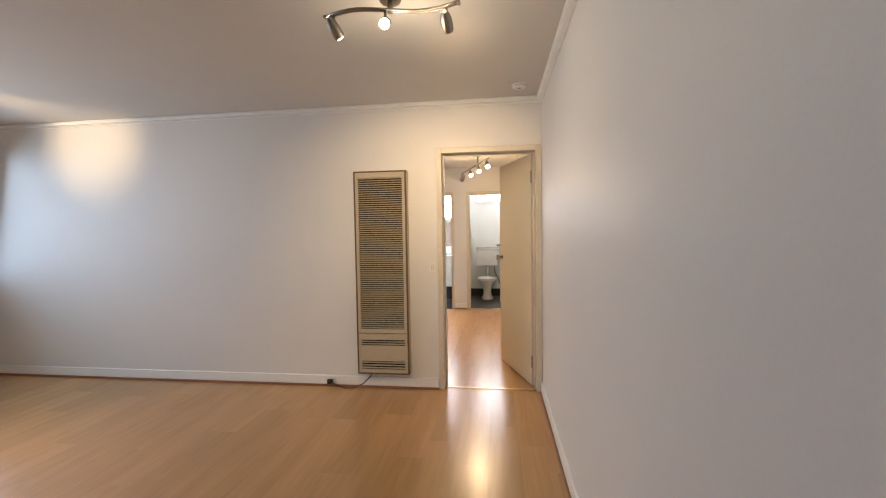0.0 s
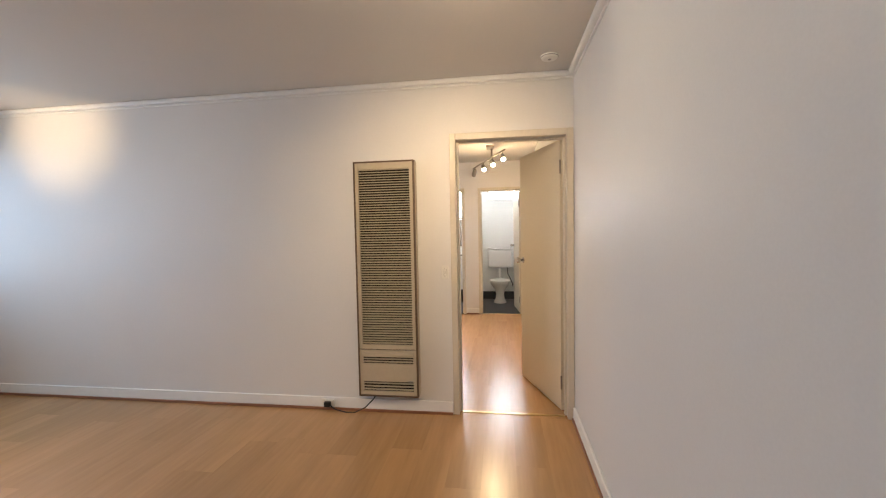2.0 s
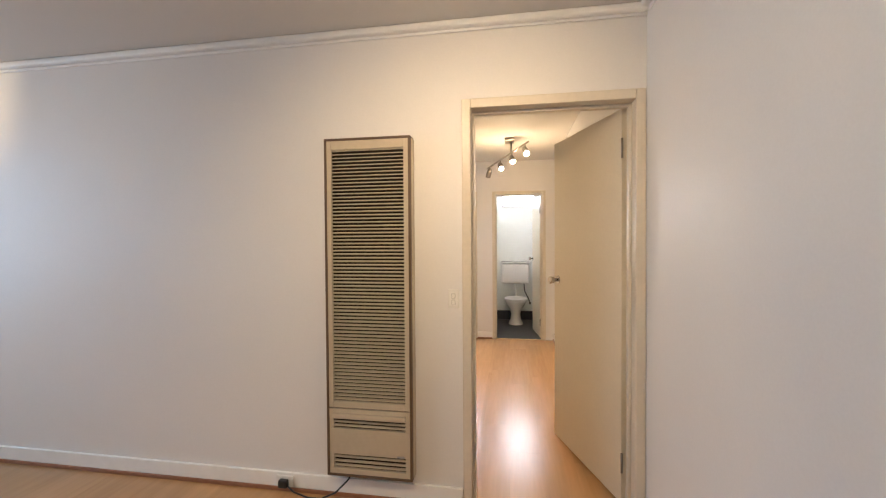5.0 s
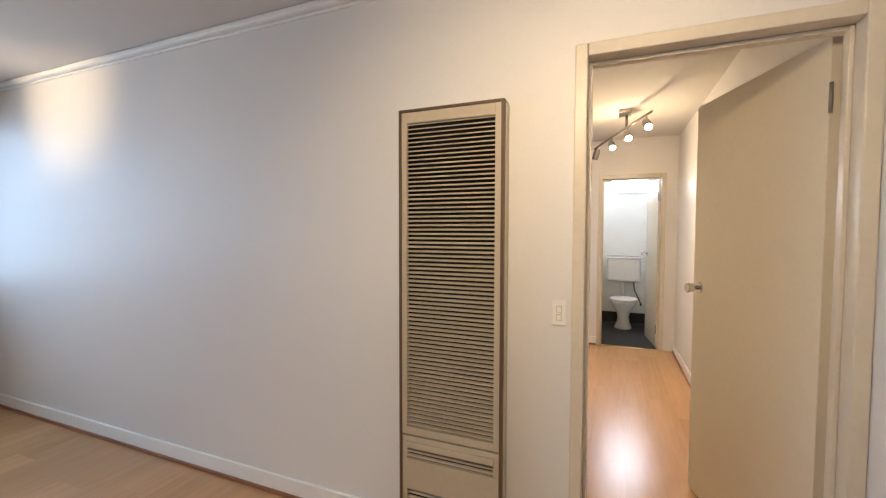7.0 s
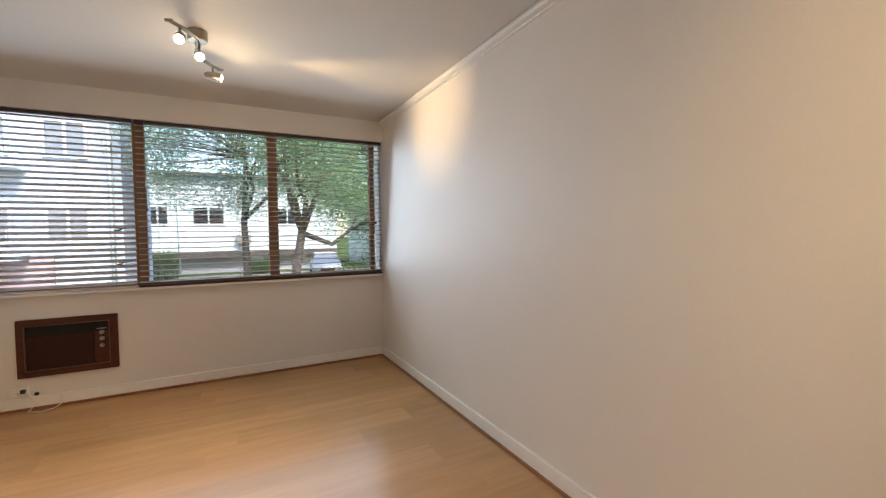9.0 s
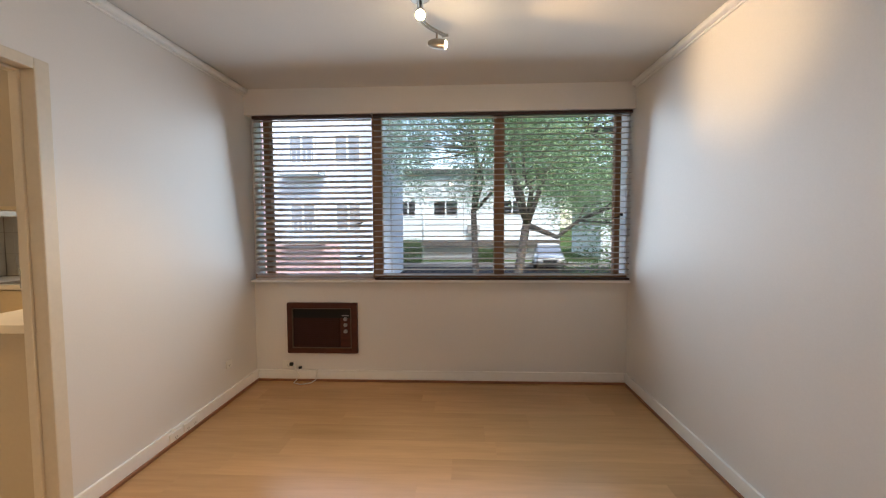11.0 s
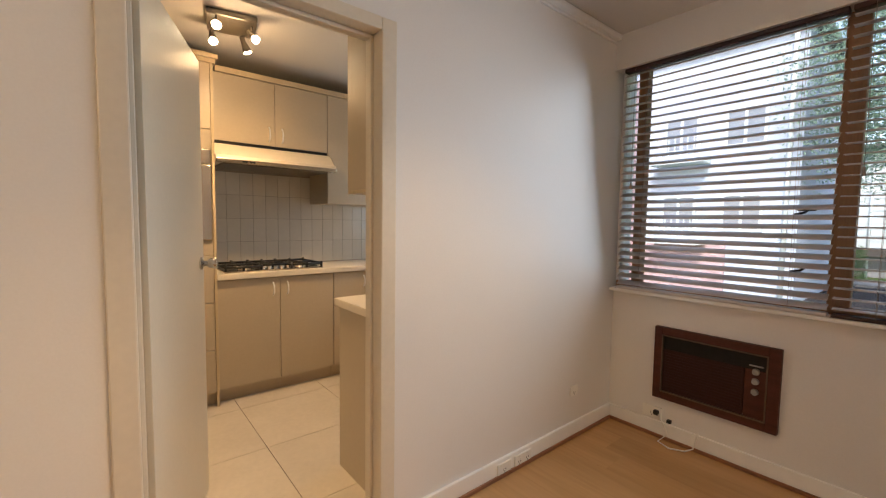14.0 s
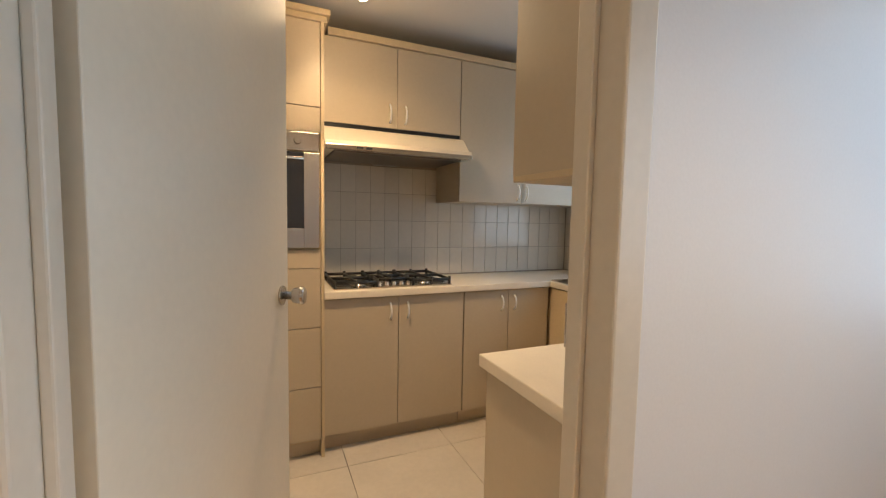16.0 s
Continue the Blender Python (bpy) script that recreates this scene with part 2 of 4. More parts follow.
structure("wall_west", boxes((XW - 0.2, XW, YS, YN, -1.2, 0.88), (XW - 0.2, -4.83, YS, YN, 2.315, ZC), (-4.83, XB, YS, YN, 2.247, ZC)), M_WALL,
          "white painted wall below and above the wide window", "wall")
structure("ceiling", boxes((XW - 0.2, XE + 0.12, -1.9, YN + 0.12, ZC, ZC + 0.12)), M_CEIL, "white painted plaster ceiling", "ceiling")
structure("floor", boxes((XW, XE, YS, YN, -0.12, -0.0015), (-1.15, XE, -1.7, YS, -0.12, -0.0015), (D1[0] - 0.6, HX, YN, YW, -0.12, -0.0015)), M_GAP,
          "beech-look laminate floor of narrow boards", "floor")

# kitchen shell
structure("wall_kitchen_south", boxes((XW - 0.2, -1.5, YB - 0.12, YB, 0, ZC)), M_WALL, "painted kitchen wall behind the cabinets", "wall")
structure("wall_kitchen_east", boxes((-1.62, -1.5, YB, YK, 0, ZC)), M_WALL, "plain painted kitchen wall", "wall")
structure("wall_kitchen_west", boxes((XW - 0.2, XW, YB, YK, -1.2, 1.02), (XW - 0.2, XW, YB, YK, 2.05, ZC), (XW - 0.2, XW, YB, -1.15, 1.02, 2.05), (XW - 0.2, XW, 0.0, YK, 1.02, 2.05)),
          M_WALL, "painted kitchen wall with a window", "wall")
structure("floor_kitchen", boxes((XW, -1.62, YB, YK, -0.12, -0.008), (D2[0], D2[1], YK, YS, -0.12, -0.004)), M_GROUT, "cream tiled kitchen floor", "floor")

# hall, toilet and bathroom shells
structure("wall_hall_east", boxes((HX, HX + 0.15, YN + 0.12, 9.0, 0, ZC)), M_WALL, "plain white hall wall", "wall")
structure("wall_hall_west", boxes((-0.60, -0.50, YN + 0.12, 6.30, 0, ZC), (-1.6, -0.60, 6.20, 6.30, 0, ZC), (-1.7, -1.6, 6.20, 9.0, 0, ZC)), M_WALL, "white hall wall with an outer corner", "wall")
structure("wall_hall_north", boxes((-0.45, -0.233, YW, YW + 0.1, 0, ZC), (-1.6, -1.235, YW, YW + 0.1, 0, ZC), (0.478, HX, YW, YW + 0.1, 0, ZC), (-1.235, -0.45, YW, YW + 0.1, 2.03, ZC), (-0.233, 0.478, YW, YW + 0.1, 2.03, ZC)),
          M_WALL, "white hall end wall with toilet and bathroom doorways", "wall")
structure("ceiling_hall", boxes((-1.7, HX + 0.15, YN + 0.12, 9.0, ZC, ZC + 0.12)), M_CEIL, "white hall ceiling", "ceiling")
structure("wall_wc", boxes((-0.44, -0.32, YW + 0.1, 8.800, 0, ZC), (-1.6, HX, 8.800, 8.900, 0, ZC)), M_WCWALL, "bright white toilet room walls", "wall")
structure("floor_wc", boxes((-1.6, HX, YW + 0.05, 8.800, -0.12, 0.0)), M_DKTILE, "dark tiled toilet and bathroom floor", "floor")
structure("skirting_wc", boxes((-0.32, HX, 8.785, 8.800, 0, 0.15), (-0.32, -0.307, YW + 0.1, 8.785, 0, 0.15), (HX - 0.013, HX, YW + 0.1, 8.785, 0, 0.15)), M_DKTILE, "dark tiled skirting of the toilet room", "skirting")


# skirtings with a brown bead, and cornices
def skirting(name, runs):
    """runs: (x0, y0, x1, y1, nx, ny): along a wall, with the normal into the room."""
    a, b = bmesh.new(), bmesh.new()
    for x0, y0, x1, y1, nx, ny in runs:
        for bm, d, z0, z1 in ((a, 0.016, 0.018, 0.098), (b, 0.025, 0.0, 0.020)):
            xs, ys = sorted((x0, x1, x0 + nx * d, x1 + nx * d)), sorted((y0, y1, y0 + ny * d, y1 + ny * d))
            box(bm, xs[0], xs[-1], ys[0], ys[-1], z0, z1, bev=0.004 if bm is a else 0.003)
    s = structure(name, a, M_TRIM, "glossy white timber skirting board", "skirting")
    part("bead", b, M_BEAD, s, "brown timber floor bead")


skirting("baseboard_north", [(XW, YN, D1[0] - 0.045, YN, 0, -1)])
skirting("baseboard_east", [(XE, -1.7, XE, YN - 0.02, -1, 0)])
skirting("baseboard_west", [(XW, YS + 0.017, XW, YN - 0.017, 1, 0)])
skirting("baseboard_south", [(XW, YS, D2[0] - 0.06, YS, 0, 1), (D2[1] + 0.06, YS, -1.15, YS, 0, 1), (-1.15, -1.7, -1.15, YS, 1, 0)])
skirting("baseboard_hall", [(HX, YN + 0.14, HX, YW, -1, 0), (-0.50, YN + 0.14, -0.50, 6.30, 1, 0), (-0.60, 6.30, -0.484, 6.30, 0, 1), (-0.445, YW, -0.24, YW, 0, -1)])


def cornice(name, x0, y0, x1, y1, nx, ny):
    bm = bmesh.new()
    for d, z0, z1, v in ((0.012, 2.404, 2.4185, 0.003), (0.042, 2.4185, ZC - 0.0005, 0.012)):
        xs, ys = sorted((x0, x1, x0 + nx * d, x1 + nx * d)), sorted((y0, y1, y0 + ny * d, y1 + ny * d))
        box(bm, xs[0], xs[-1], ys[0], ys[-1], z0, z1, bev=v)
    structure(name, bm, M_TRIM, "stepped white plaster cornice", "cornice")


cornice("trim_cornice_north", XB, YN, XE, YN, 0, -1)
cornice("trim_cornice_east", XE, -1.7, XE, YN - 0.047, -1, 0)
cornice("trim_cornice_south", XB, YS, -1.15, YS, 0, 1)


# ---- doorways ----
def door_frame(name, x0, x1, h, ya, yb, facing, w=0.042, proud=0.008, material=M_CREAM):
    """Jambs and head lining an opening from x0 to x1, from the face ya to the face yb, with a stop bead; facing: +1 if ya looks to +y."""
    f = thing(name, ((x0 + x1) / 2, (ya + yb) / 2, 0), "cream painted timber door frame with a stop bead", "door frame", "", "structure")
    lo, hi = (ya - proud, yb + 0.008) if ya < yb else (yb - 0.008, ya + proud)
    for a, b in ((x0 - w, x0 + 0.004), (x1 - 0.004, x1 + w)):
        part("jamb", boxes((a, b, lo, hi, 0, h + 0.042), bev=0.005), material, f)
    part("head", boxes((x0 + 0.004, x1 - 0.004, lo, hi, h - 0.005, h + 0.042), bev=0.004), material, f)
    mid = (ya + yb) / 2
    s0, s1 = mid - 0.02 - 0.02 * facing, mid + 0.02 - 0.02 * facing
    part("stop_bead", boxes((x0 + 0.004, x0 + 0.018, s0, s1, 0, h - 0.006), (x1 - 0.018, x1 - 0.004, s0, s1, 0, h - 0.006), (x0 + 0.018, x1 - 0.018, s0, s1, h - 0.02, h - 0.006), bev=0.003), material, f)
    return f


door_frame("door_frame_hall", *D1, YN, YN + 0.12, -1)
door_frame("door_frame_kitchen", *D2, YS, YK, 1, 0.062, 0.011)
door_frame("door_frame_wc", -0.195, 0.44, 2.0, YW, YW + 0.1, -1)
door_frame("door_frame_bathroom", -1.195, -0.49, 2.0, YW, YW + 0.1, -1)


def door_leaf(name, hinge, angle, width, height, label, knob_z=1.09):
    """A flush door in its own frame: hinge line at the origin, leaf along +x, 36 mm thick, turned by angle about z."""
    d = thing(name, (0, 0, 0), label, "door", "", "structure")
    BASE[d.name] = Vector()
    part("leaf", boxes((0.003, width, -0.018, 0.018, 0.008, height), bev=0.002), M_DOOR, d)
    for s in (-1, 1):
        bm = bmesh.new()
        k = width - 0.06
        tube(bm, [(k, s * 0.018, knob_z), (k, s * 0.024, knob_z)], 0.028, 20)
        tube(bm, [(k, s * 0.022, knob_z), (k, s * 0.045, knob_z), (k, s * 0.052, knob_z), (k, s * 0.078, knob_z), (k, s * 0.084, knob_z)], [0.011, 0.012, 0.021, 0.026, 0.022], 18)
        part("door_handle", bm, M_CHROME, d, "satin chrome round door knob")
    part("latch_plate", boxes((width, width + 0.0015, -0.012, 0.012, knob_z - 0.06, knob_z + 0.06)), M_CHROME, d)
    for z in (0.22, height - 0.2):
        bm = tube(bmesh.new(), [(-0.004, 0.02, z - 0.05), (-0.004, 0.02, z + 0.05)], 0.006, 10)
        part("hinge", bm, M_NICKEL, d)
    d.matrix_world = pose(hinge[0], hinge[1], 0, 0, 0, angle)
    return d


door_leaf("door_hall", (0.585, 3.79), 108.9, 0.785, 2.02, "cream painted flush door standing open into the hall", 1.09)
door_leaf("door_kitchen", (-2.303, 0.402), 250.2, 0.74, 1.99, "pale painted flush door standing open into the kitchen", 1.09)
door_leaf("door_wc", (0.433, 7.42), 97.0, 0.60, 1.985, "white painted flush door standing open into the toilet room", 1.09)
structure("threshold_hall", boxes((D1[0] + 0.02, D1[1] - 0.02, YN + 0.035, YN + 0.065, -0.002, 0.005), bev=0.002), M_BRASS, "thin brass floor strip in the doorway", "threshold")
structure("threshold_wc", boxes((-0.19, 0.436, YW - 0.005, YW + 0.03, -0.002, 0.006), bev=0.002), M_BRASS, "thin brass floor strip in the doorway", "threshold")
structure("threshold_kitchen", boxes((D2[0] + 0.01, D2[1] - 0.01, YS - 0.03, YS - 0.005, -0.003, 0.005), bev=0.002), M_BRASS, "thin floor strip in the kitchen doorway", "threshold")

# ---- window and blinds ----
win = thing("window_1", (XW, 2.1, 0.88), "wide three-pane window in brown stained timber", "window", "", "structure")
WX0, WX1 = -4.90, -4.835
part("window_sill", boxes((XW - 0.12, XW + 0.066, YS + 0.002, YN - 0.002, 0.864, 0.884), bev=0.004), M_TRIM, win, "glossy white painted sill")
part("window_frame", boxes((WX0, WX1, YS, YN, 0.884, 0.925), (WX0, WX1, YS, YN, 2.27, 2.315), bev=0.004), M_TIMBER, win)
for y0, y1 in ((0.60, 0.655), (1.53, 1.61), (2.555, 2.64), (3.545, 3.59)):
    part("mullion", boxes((WX0, WX1, y0, y1, 0.925, 2.27), bev=0.004), M_TIMBER, win)
for y0, y1 in ((0.52, 0.60), (0.655, 1.53), (1.61, 2.555), (2.64, 3.545), (3.59, 3.645)):
    p = part("pane", boxes((-4.872, -4.867, y0, y1, 0.925, 2.27)), M_GLASS, win)
    p.visible_shadow = False
part("reveal", boxes((WX0, WX1, YS, 0.52, 0.925, 2.27), (WX0, WX1, 3.645, YN, 0.925, 2.27)), M_TRIM, win, "white painted window reveal")
for y, z in ((1.45, 1.38), (1.45, 1.10), (3.60, 1.42)):
    bm = boxes((-4.866, -4.845, y - 0.05, y + 0.02, z - 0.012, z + 0.012), bev=0.004)
    tube(bm, [(-4.845, y, z), (-4.838, y - 0.02, z - 0.02), (-4.838, y - 0.06, z - 0.03)], 0.006, 8)
    part("window_catch", bm, M_BLACK, win, "dark metal window catch")


def blind(y0, y1, tilt, label, foot):
    """A venetian blind with 50 mm slats; tilt: degrees by which the room-side edge dips."""
    b = thing("venetian_blind", (-4.77, (y0 + y1) / 2, 0.885), label, "blind", "blinds at the window")
    x = -4.765
    part("headrail", boxes((x - 0.028, x + 0.026, y0, y1, 2.222, 2.2455), bev=0.003), M_RAIL, b, "dark stained timber headrail")
    part("bottom_rail", boxes((x - 0.026, x + 0.026, y0, y1, 0.8855, 0.903), bev=0.005), foot, b)
    bm = bmesh.new()
    n, w, ln = 6, 0.050, y1 - y0 - 0.004
    ca, sa = math.cos(radians(tilt)), math.sin(radians(tilt))
    rows = []
    for th in (0.0014, -0.0014):
        row = []
        for i in range(n + 1):
            u = -w / 2 + w * i / n
            v = 0.0035 * (1 - (2 * u / w) ** 2) + th
            row.append([bm.verts.new((u * ca + v * sa, yy, -u * sa + v * ca)) for yy in (-ln / 2, ln / 2)])
        rows.append(row)
    top, bot = rows
    for i in range(n):
        bm.faces.new((top[i][0], top[i + 1][0], top[i + 1][1], top[i][1])).smooth = True
        bm.faces.new((bot[i][1], bot[i + 1][1], bot[i + 1][0], bot[i][0])).smooth = True
        bm.faces.new((top[i][0], bot[i][0], bot[i + 1][0], top[i + 1][0]))
        bm.faces.new((top[i][1], top[i + 1][1], bot[i + 1][1], bot[i][1]))
    bm.faces.new((top[0][0], top[0][1], bot[0][1], bot[0][0])), bm.faces.new((top[n][1], top[n][0], bot[n][0], bot[n][1]))
    me = bpy.data.meshes.new("slat")
    bmesh.ops.recalc_face_normals(bm, faces=bm.faces[:])
    bm.to_mesh(me)
    bm.free()
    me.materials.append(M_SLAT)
    rnd = random.Random(int(y0 * 100))
    count = 29
    for i in range(count):
        s = new("slat", me)
        s.parent = b
        z = 0.926 + (2.205 - 0.926) * i / (count - 1)
        s.location = (x + 4.77 + rnd.uniform(-0.0006, 0.0006), 0, z - 0.885)
        s.rotation_euler = (radians(rnd.uniform(-0.08, 0.08)), radians(rnd.uniform(-1.2, 1.2)), 0)
    k = 2 if y1 - y0 < 1.5 else 4
    for i in range(k):
        yy = y0 + 0.14 + (y1 - y0 - 0.28) * i / (k - 1)
        bm = bmesh.new()
        for dx in (-0.026, 0.027):
            tube(bm, [(x + dx, yy, 0.90), (x + dx, yy, 2.225)], 0.0011, 5)
        part("ladder_cord", bm, M_CORD, b)
    bm = tube(bmesh.new(), [(x + 0.03, y0 + 0.07, 2.235), (x + 0.031, y0 + 0.07, 1.55)], 0.0012, 5)
    tube(bm, [(x + 0.031, y0 + 0.07, 1.55), (x + 0.031, y0 + 0.07, 1.51)], [0.004, 0.008], 8)
    part("pull_cord", bm, M_CORD, b)


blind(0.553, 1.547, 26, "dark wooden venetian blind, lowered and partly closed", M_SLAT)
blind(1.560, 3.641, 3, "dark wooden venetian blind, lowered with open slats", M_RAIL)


# ---- gas wall heater ----
def wall_heater():
    h = thing("wall_heater", (-0.706, YN - 0.035, 0.14), "tall beige enamelled wall furnace with a louvred grille", "heater")
    x0, x1, y0, z0, z1 = -0.935, -0.479, 3.587, 0.140, 1.886
    # casing sits close behind the louvres, so the deep shade is its colour
    part("casing", boxes((x0 + 0.004, x1 - 0.004, y0 + 0.02, YN - 0.001, z0 + 0.004, z1 - 0.004)), M_HEATDK, h, "inner casing blackened for the shade behind the louvres")
    part("surround", boxes((x0, x0 + 0.012, y0 - 0.004, YN - 0.001, z0, z1), (x1 - 0.012, x1, y0 - 0.004, YN - 0.001, z0, z1),
                           (x0 + 0.012, x1 - 0.012, y0 - 0.004, YN - 0.001, z0, z0 + 0.012), (x0 + 0.012, x1 - 0.012, y0 - 0.004, YN - 0.001, z1 - 0.012, z1), bev=0.002), M_BRNMET, h, "brown metal edge trim")
    part("side_panel", boxes((x1 - 0.001, x1 + 0.004, y0 + 0.02, YN - 0.002, z0 + 0.01, z1 - 0.01), bev=0.001), M_HEAT, h)
    gx0, gx1 = x0 + 0.036, x1 - 0.036
    part("grille_frame", boxes((x0 + 0.012, gx0, y0, y0 + 0.018, 0.498, z1 - 0.012), (gx1, x1 - 0.012, y0, y0 + 0.018, 0.498, z1 - 0.012),
                               (gx0, gx1, y0, y0 + 0.018, z1 - 0.058, z1 - 0.012), (gx0, gx1, y0, y0 + 0.018, 0.498, 0.532), bev=0.002), M_HEAT, h)
    bm = bmesh.new()
    vs = [bm.verts.new((s * (gx1 - gx0) / 2, a, b)) for s in (-1, 1) for a, b in ((-0.001, -0.0030), (0.013, 0.0046), (0.013, 0.0056), (-0.001, 0.0018))]
    for f in ((0, 1, 2, 3), (7, 6, 5, 4), (0, 4, 5, 1), (1, 5, 6, 2), (2, 6, 7, 3), (3, 7, 4, 0)):
        bm.faces.new([vs[i] for i in f])
    bmesh.ops.recalc_face_normals(bm, faces=bm.faces[:])
    me = bpy.data.meshes.new("louvre")
    bm.to_mesh(me)
    bm.free()
    me.materials.append(M_LOUVRE)
    n = 71
    for i in range(n):
        s = new("louvre", me)
        s.parent = h
        s.location = Vector((-0.707, y0 + 0.003, 0.543 + (1.822 - 0.543) * i / (n - 1))) - BASE[h.name]
    low = part("lower_panel", boxes((x0 + 0.012, x1 - 0.012, y0 + 0.001, y0 + 0.018, 0.254, 0.389), (x0 + 0.012, x1 - 0.012, y0 + 0.001, y0 + 0.018, z0 + 0.012, 0.181),
                              (x0 + 0.012, gx0, y0 + 0.001, y0 + 0.018, 0.181, 0.254), (gx1, x1 - 0.012, y0 + 0.001, y0 + 0.018, 0.181, 0.254),
                              (x0 + 0.012, gx0, y0 + 0.001, y0 + 0.018, 0.389, 0.491), (gx1, x1 - 0.012, y0 + 0.001, y0 + 0.018, 0.389, 0.491),
                              (gx0, gx1, y0 + 0.001, y0 + 0.018, 0.464, 0.491), bev=0.0015), M_HEAT, h)
    part("control_flap", boxes((gx0 - 0.004, gx1 + 0.004, y0 - 0.010, y0 + 0.012, 0.441, 0.470), bev=0.005), M_HEAT, h)
    part("badge", boxes((gx1 - 0.045, gx1 - 0.004, y0 - 0.002, y0 + 0.002, 0.257, 0.265)), M_GREY, h, "small grey maker's badge")
    for z in (0.403, 0.423, 0.195, 0.217, 0.240):
        part("lower_louvre", boxes((gx0, gx1, y0 + 0.003, y0 + 0.016, z - 0.004, z + 0.004), bev=0.001), M_HEAT, h)
    return h


wall_heater()
bm = tube(bmesh.new(), [(-0.795, 3.60, 0.17), (-0.825, 3.585, 0.12), (-0.885, 3.57, 0.06), (-0.965, 3.565, 0.022), (-1.045, 3.58, 0.012), (-1.135, 3.60, 0.02), (-1.190, 3.613, 0.05)], 0.0045, 8)
cord = thing("heater_lead", (-0.965, 3.57, 0), "black heater lead with a plug at the skirting", "cable")
part("cord", bm, M_BLACK, cord)
part("plug", boxes((-1.23, -1.18, 3.600, 3.630, 0.032, 0.072), bev=0.006), M_BLACK, cord)


def outlet(name, at, normal, label, w=0.115, h=0.07, switches=1, twin=False):
    """A flush plate on a wall, with rocker switches and socket slots; normal is 'x+', 'y+' or 'y-'."""
    o = thing(name, at, label, "switch" if "switch" in name else "socket")
    BASE[o.name] = Vector()
    part("plate", boxes((-w / 2, w / 2, -0.009, 0.0, -h / 2, h / 2), bev=0.003), M_PLATE, o)
    for i in range(switches):
        if h > w:
            # grey plate drawn in as the shadow outline around each rocker
            part("rocker_recess", boxes((-0.0095, 0.0095, -0.0096, -0.006, 0.014 - 0.032 * i - 0.0125, 0.014 - 0.032 * i + 0.0125)), M_GREY, o)
            part("rocker", boxes((-0.008, 0.008, -0.014, -0.006, 0.014 - 0.032 * i - 0.011, 0.014 - 0.032 * i + 0.011), bev=0.002), M_PLATE, o)
        else:
            xx = -w / 4 if i == 0 else w / 4
            part("rocker", boxes((xx - 0.006, xx + 0.006, -0.012, -0.006, 0.014, 0.028), bev=0.002), M_PLATE, o)
    if h <= w:
        for xx in ((-w / 4, w / 4) if twin else (0.0,)):
            part("socket_slots", boxes((xx - 0.009, xx - 0.006, -0.0096, -0.006, -0.012, -0.002), (xx + 0.006, xx + 0.009, -0.0096, -0.006, -0.012, -0.002), (xx - 0.0015, xx + 0.0015, -0.0096, -0.006, -0.024, -0.015)), M_BLACK, o)
    o.matrix_world = pose(*at, 0, 0, {"y-": 0, "x+": 90, "y+": 180}[normal])
    return o


outlet("light_switch", (-0.274, YN, 1.065), "y-", "white double light switch on the wall beside the doorway", 0.054, 0.096, 2)
outlet("power_socket", (-1.205, YN - 0.016, 0.055), "y-", "white socket set on the skirting board", 0.10, 0.06)
outlet("power_socket", (-4.38, YS, 0.287), "y+", "white socket low on the wall", 0.075, 0.06)
outlet("power_socket", (-3.90, YS + 0.016, 0.052), "y+", "white double socket on the skirting board", 0.13, 0.055, 2, True)
outlet("power_socket", (-3.755, YS + 0.016, 0.052), "y+", "white double socket on the skirting board", 0.10, 0.055, 1)
outlet("power_socket", (XW, 0.785, 0.142), "x+", "white socket under the air conditioner", 0.115, 0.072, 1)
bm = tube(bmesh.new(), [(-4.79, 0.82, 0.15), (-4.76, 0.86, 0.12), (-4.75, 0.90, 0.06), (-4.72, 0.86, 0.012), (-4.70, 0.93, 0.006), (-4.74, 1.0, 0.006), (-4.772, 1.03, 0.02), (-4.80, 1.04, 0.11)], 0.004, 8)
c2 = thing("power_lead", (-4.75, 0.9, 0), "white air conditioner cord looped on the floor", "cable")
part("cord", bm, M_WHCABLE, c2)
part("plug", boxes((-4.80, -4.775, 0.80, 0.83, 0.135, 0.165), bev=0.006), M_BLACK, c2)
part("cord_end", boxes((-4.808, -4.785, 0.875, 0.90, 0.108, 0.128), bev=0.004), M_BLACK, c2)


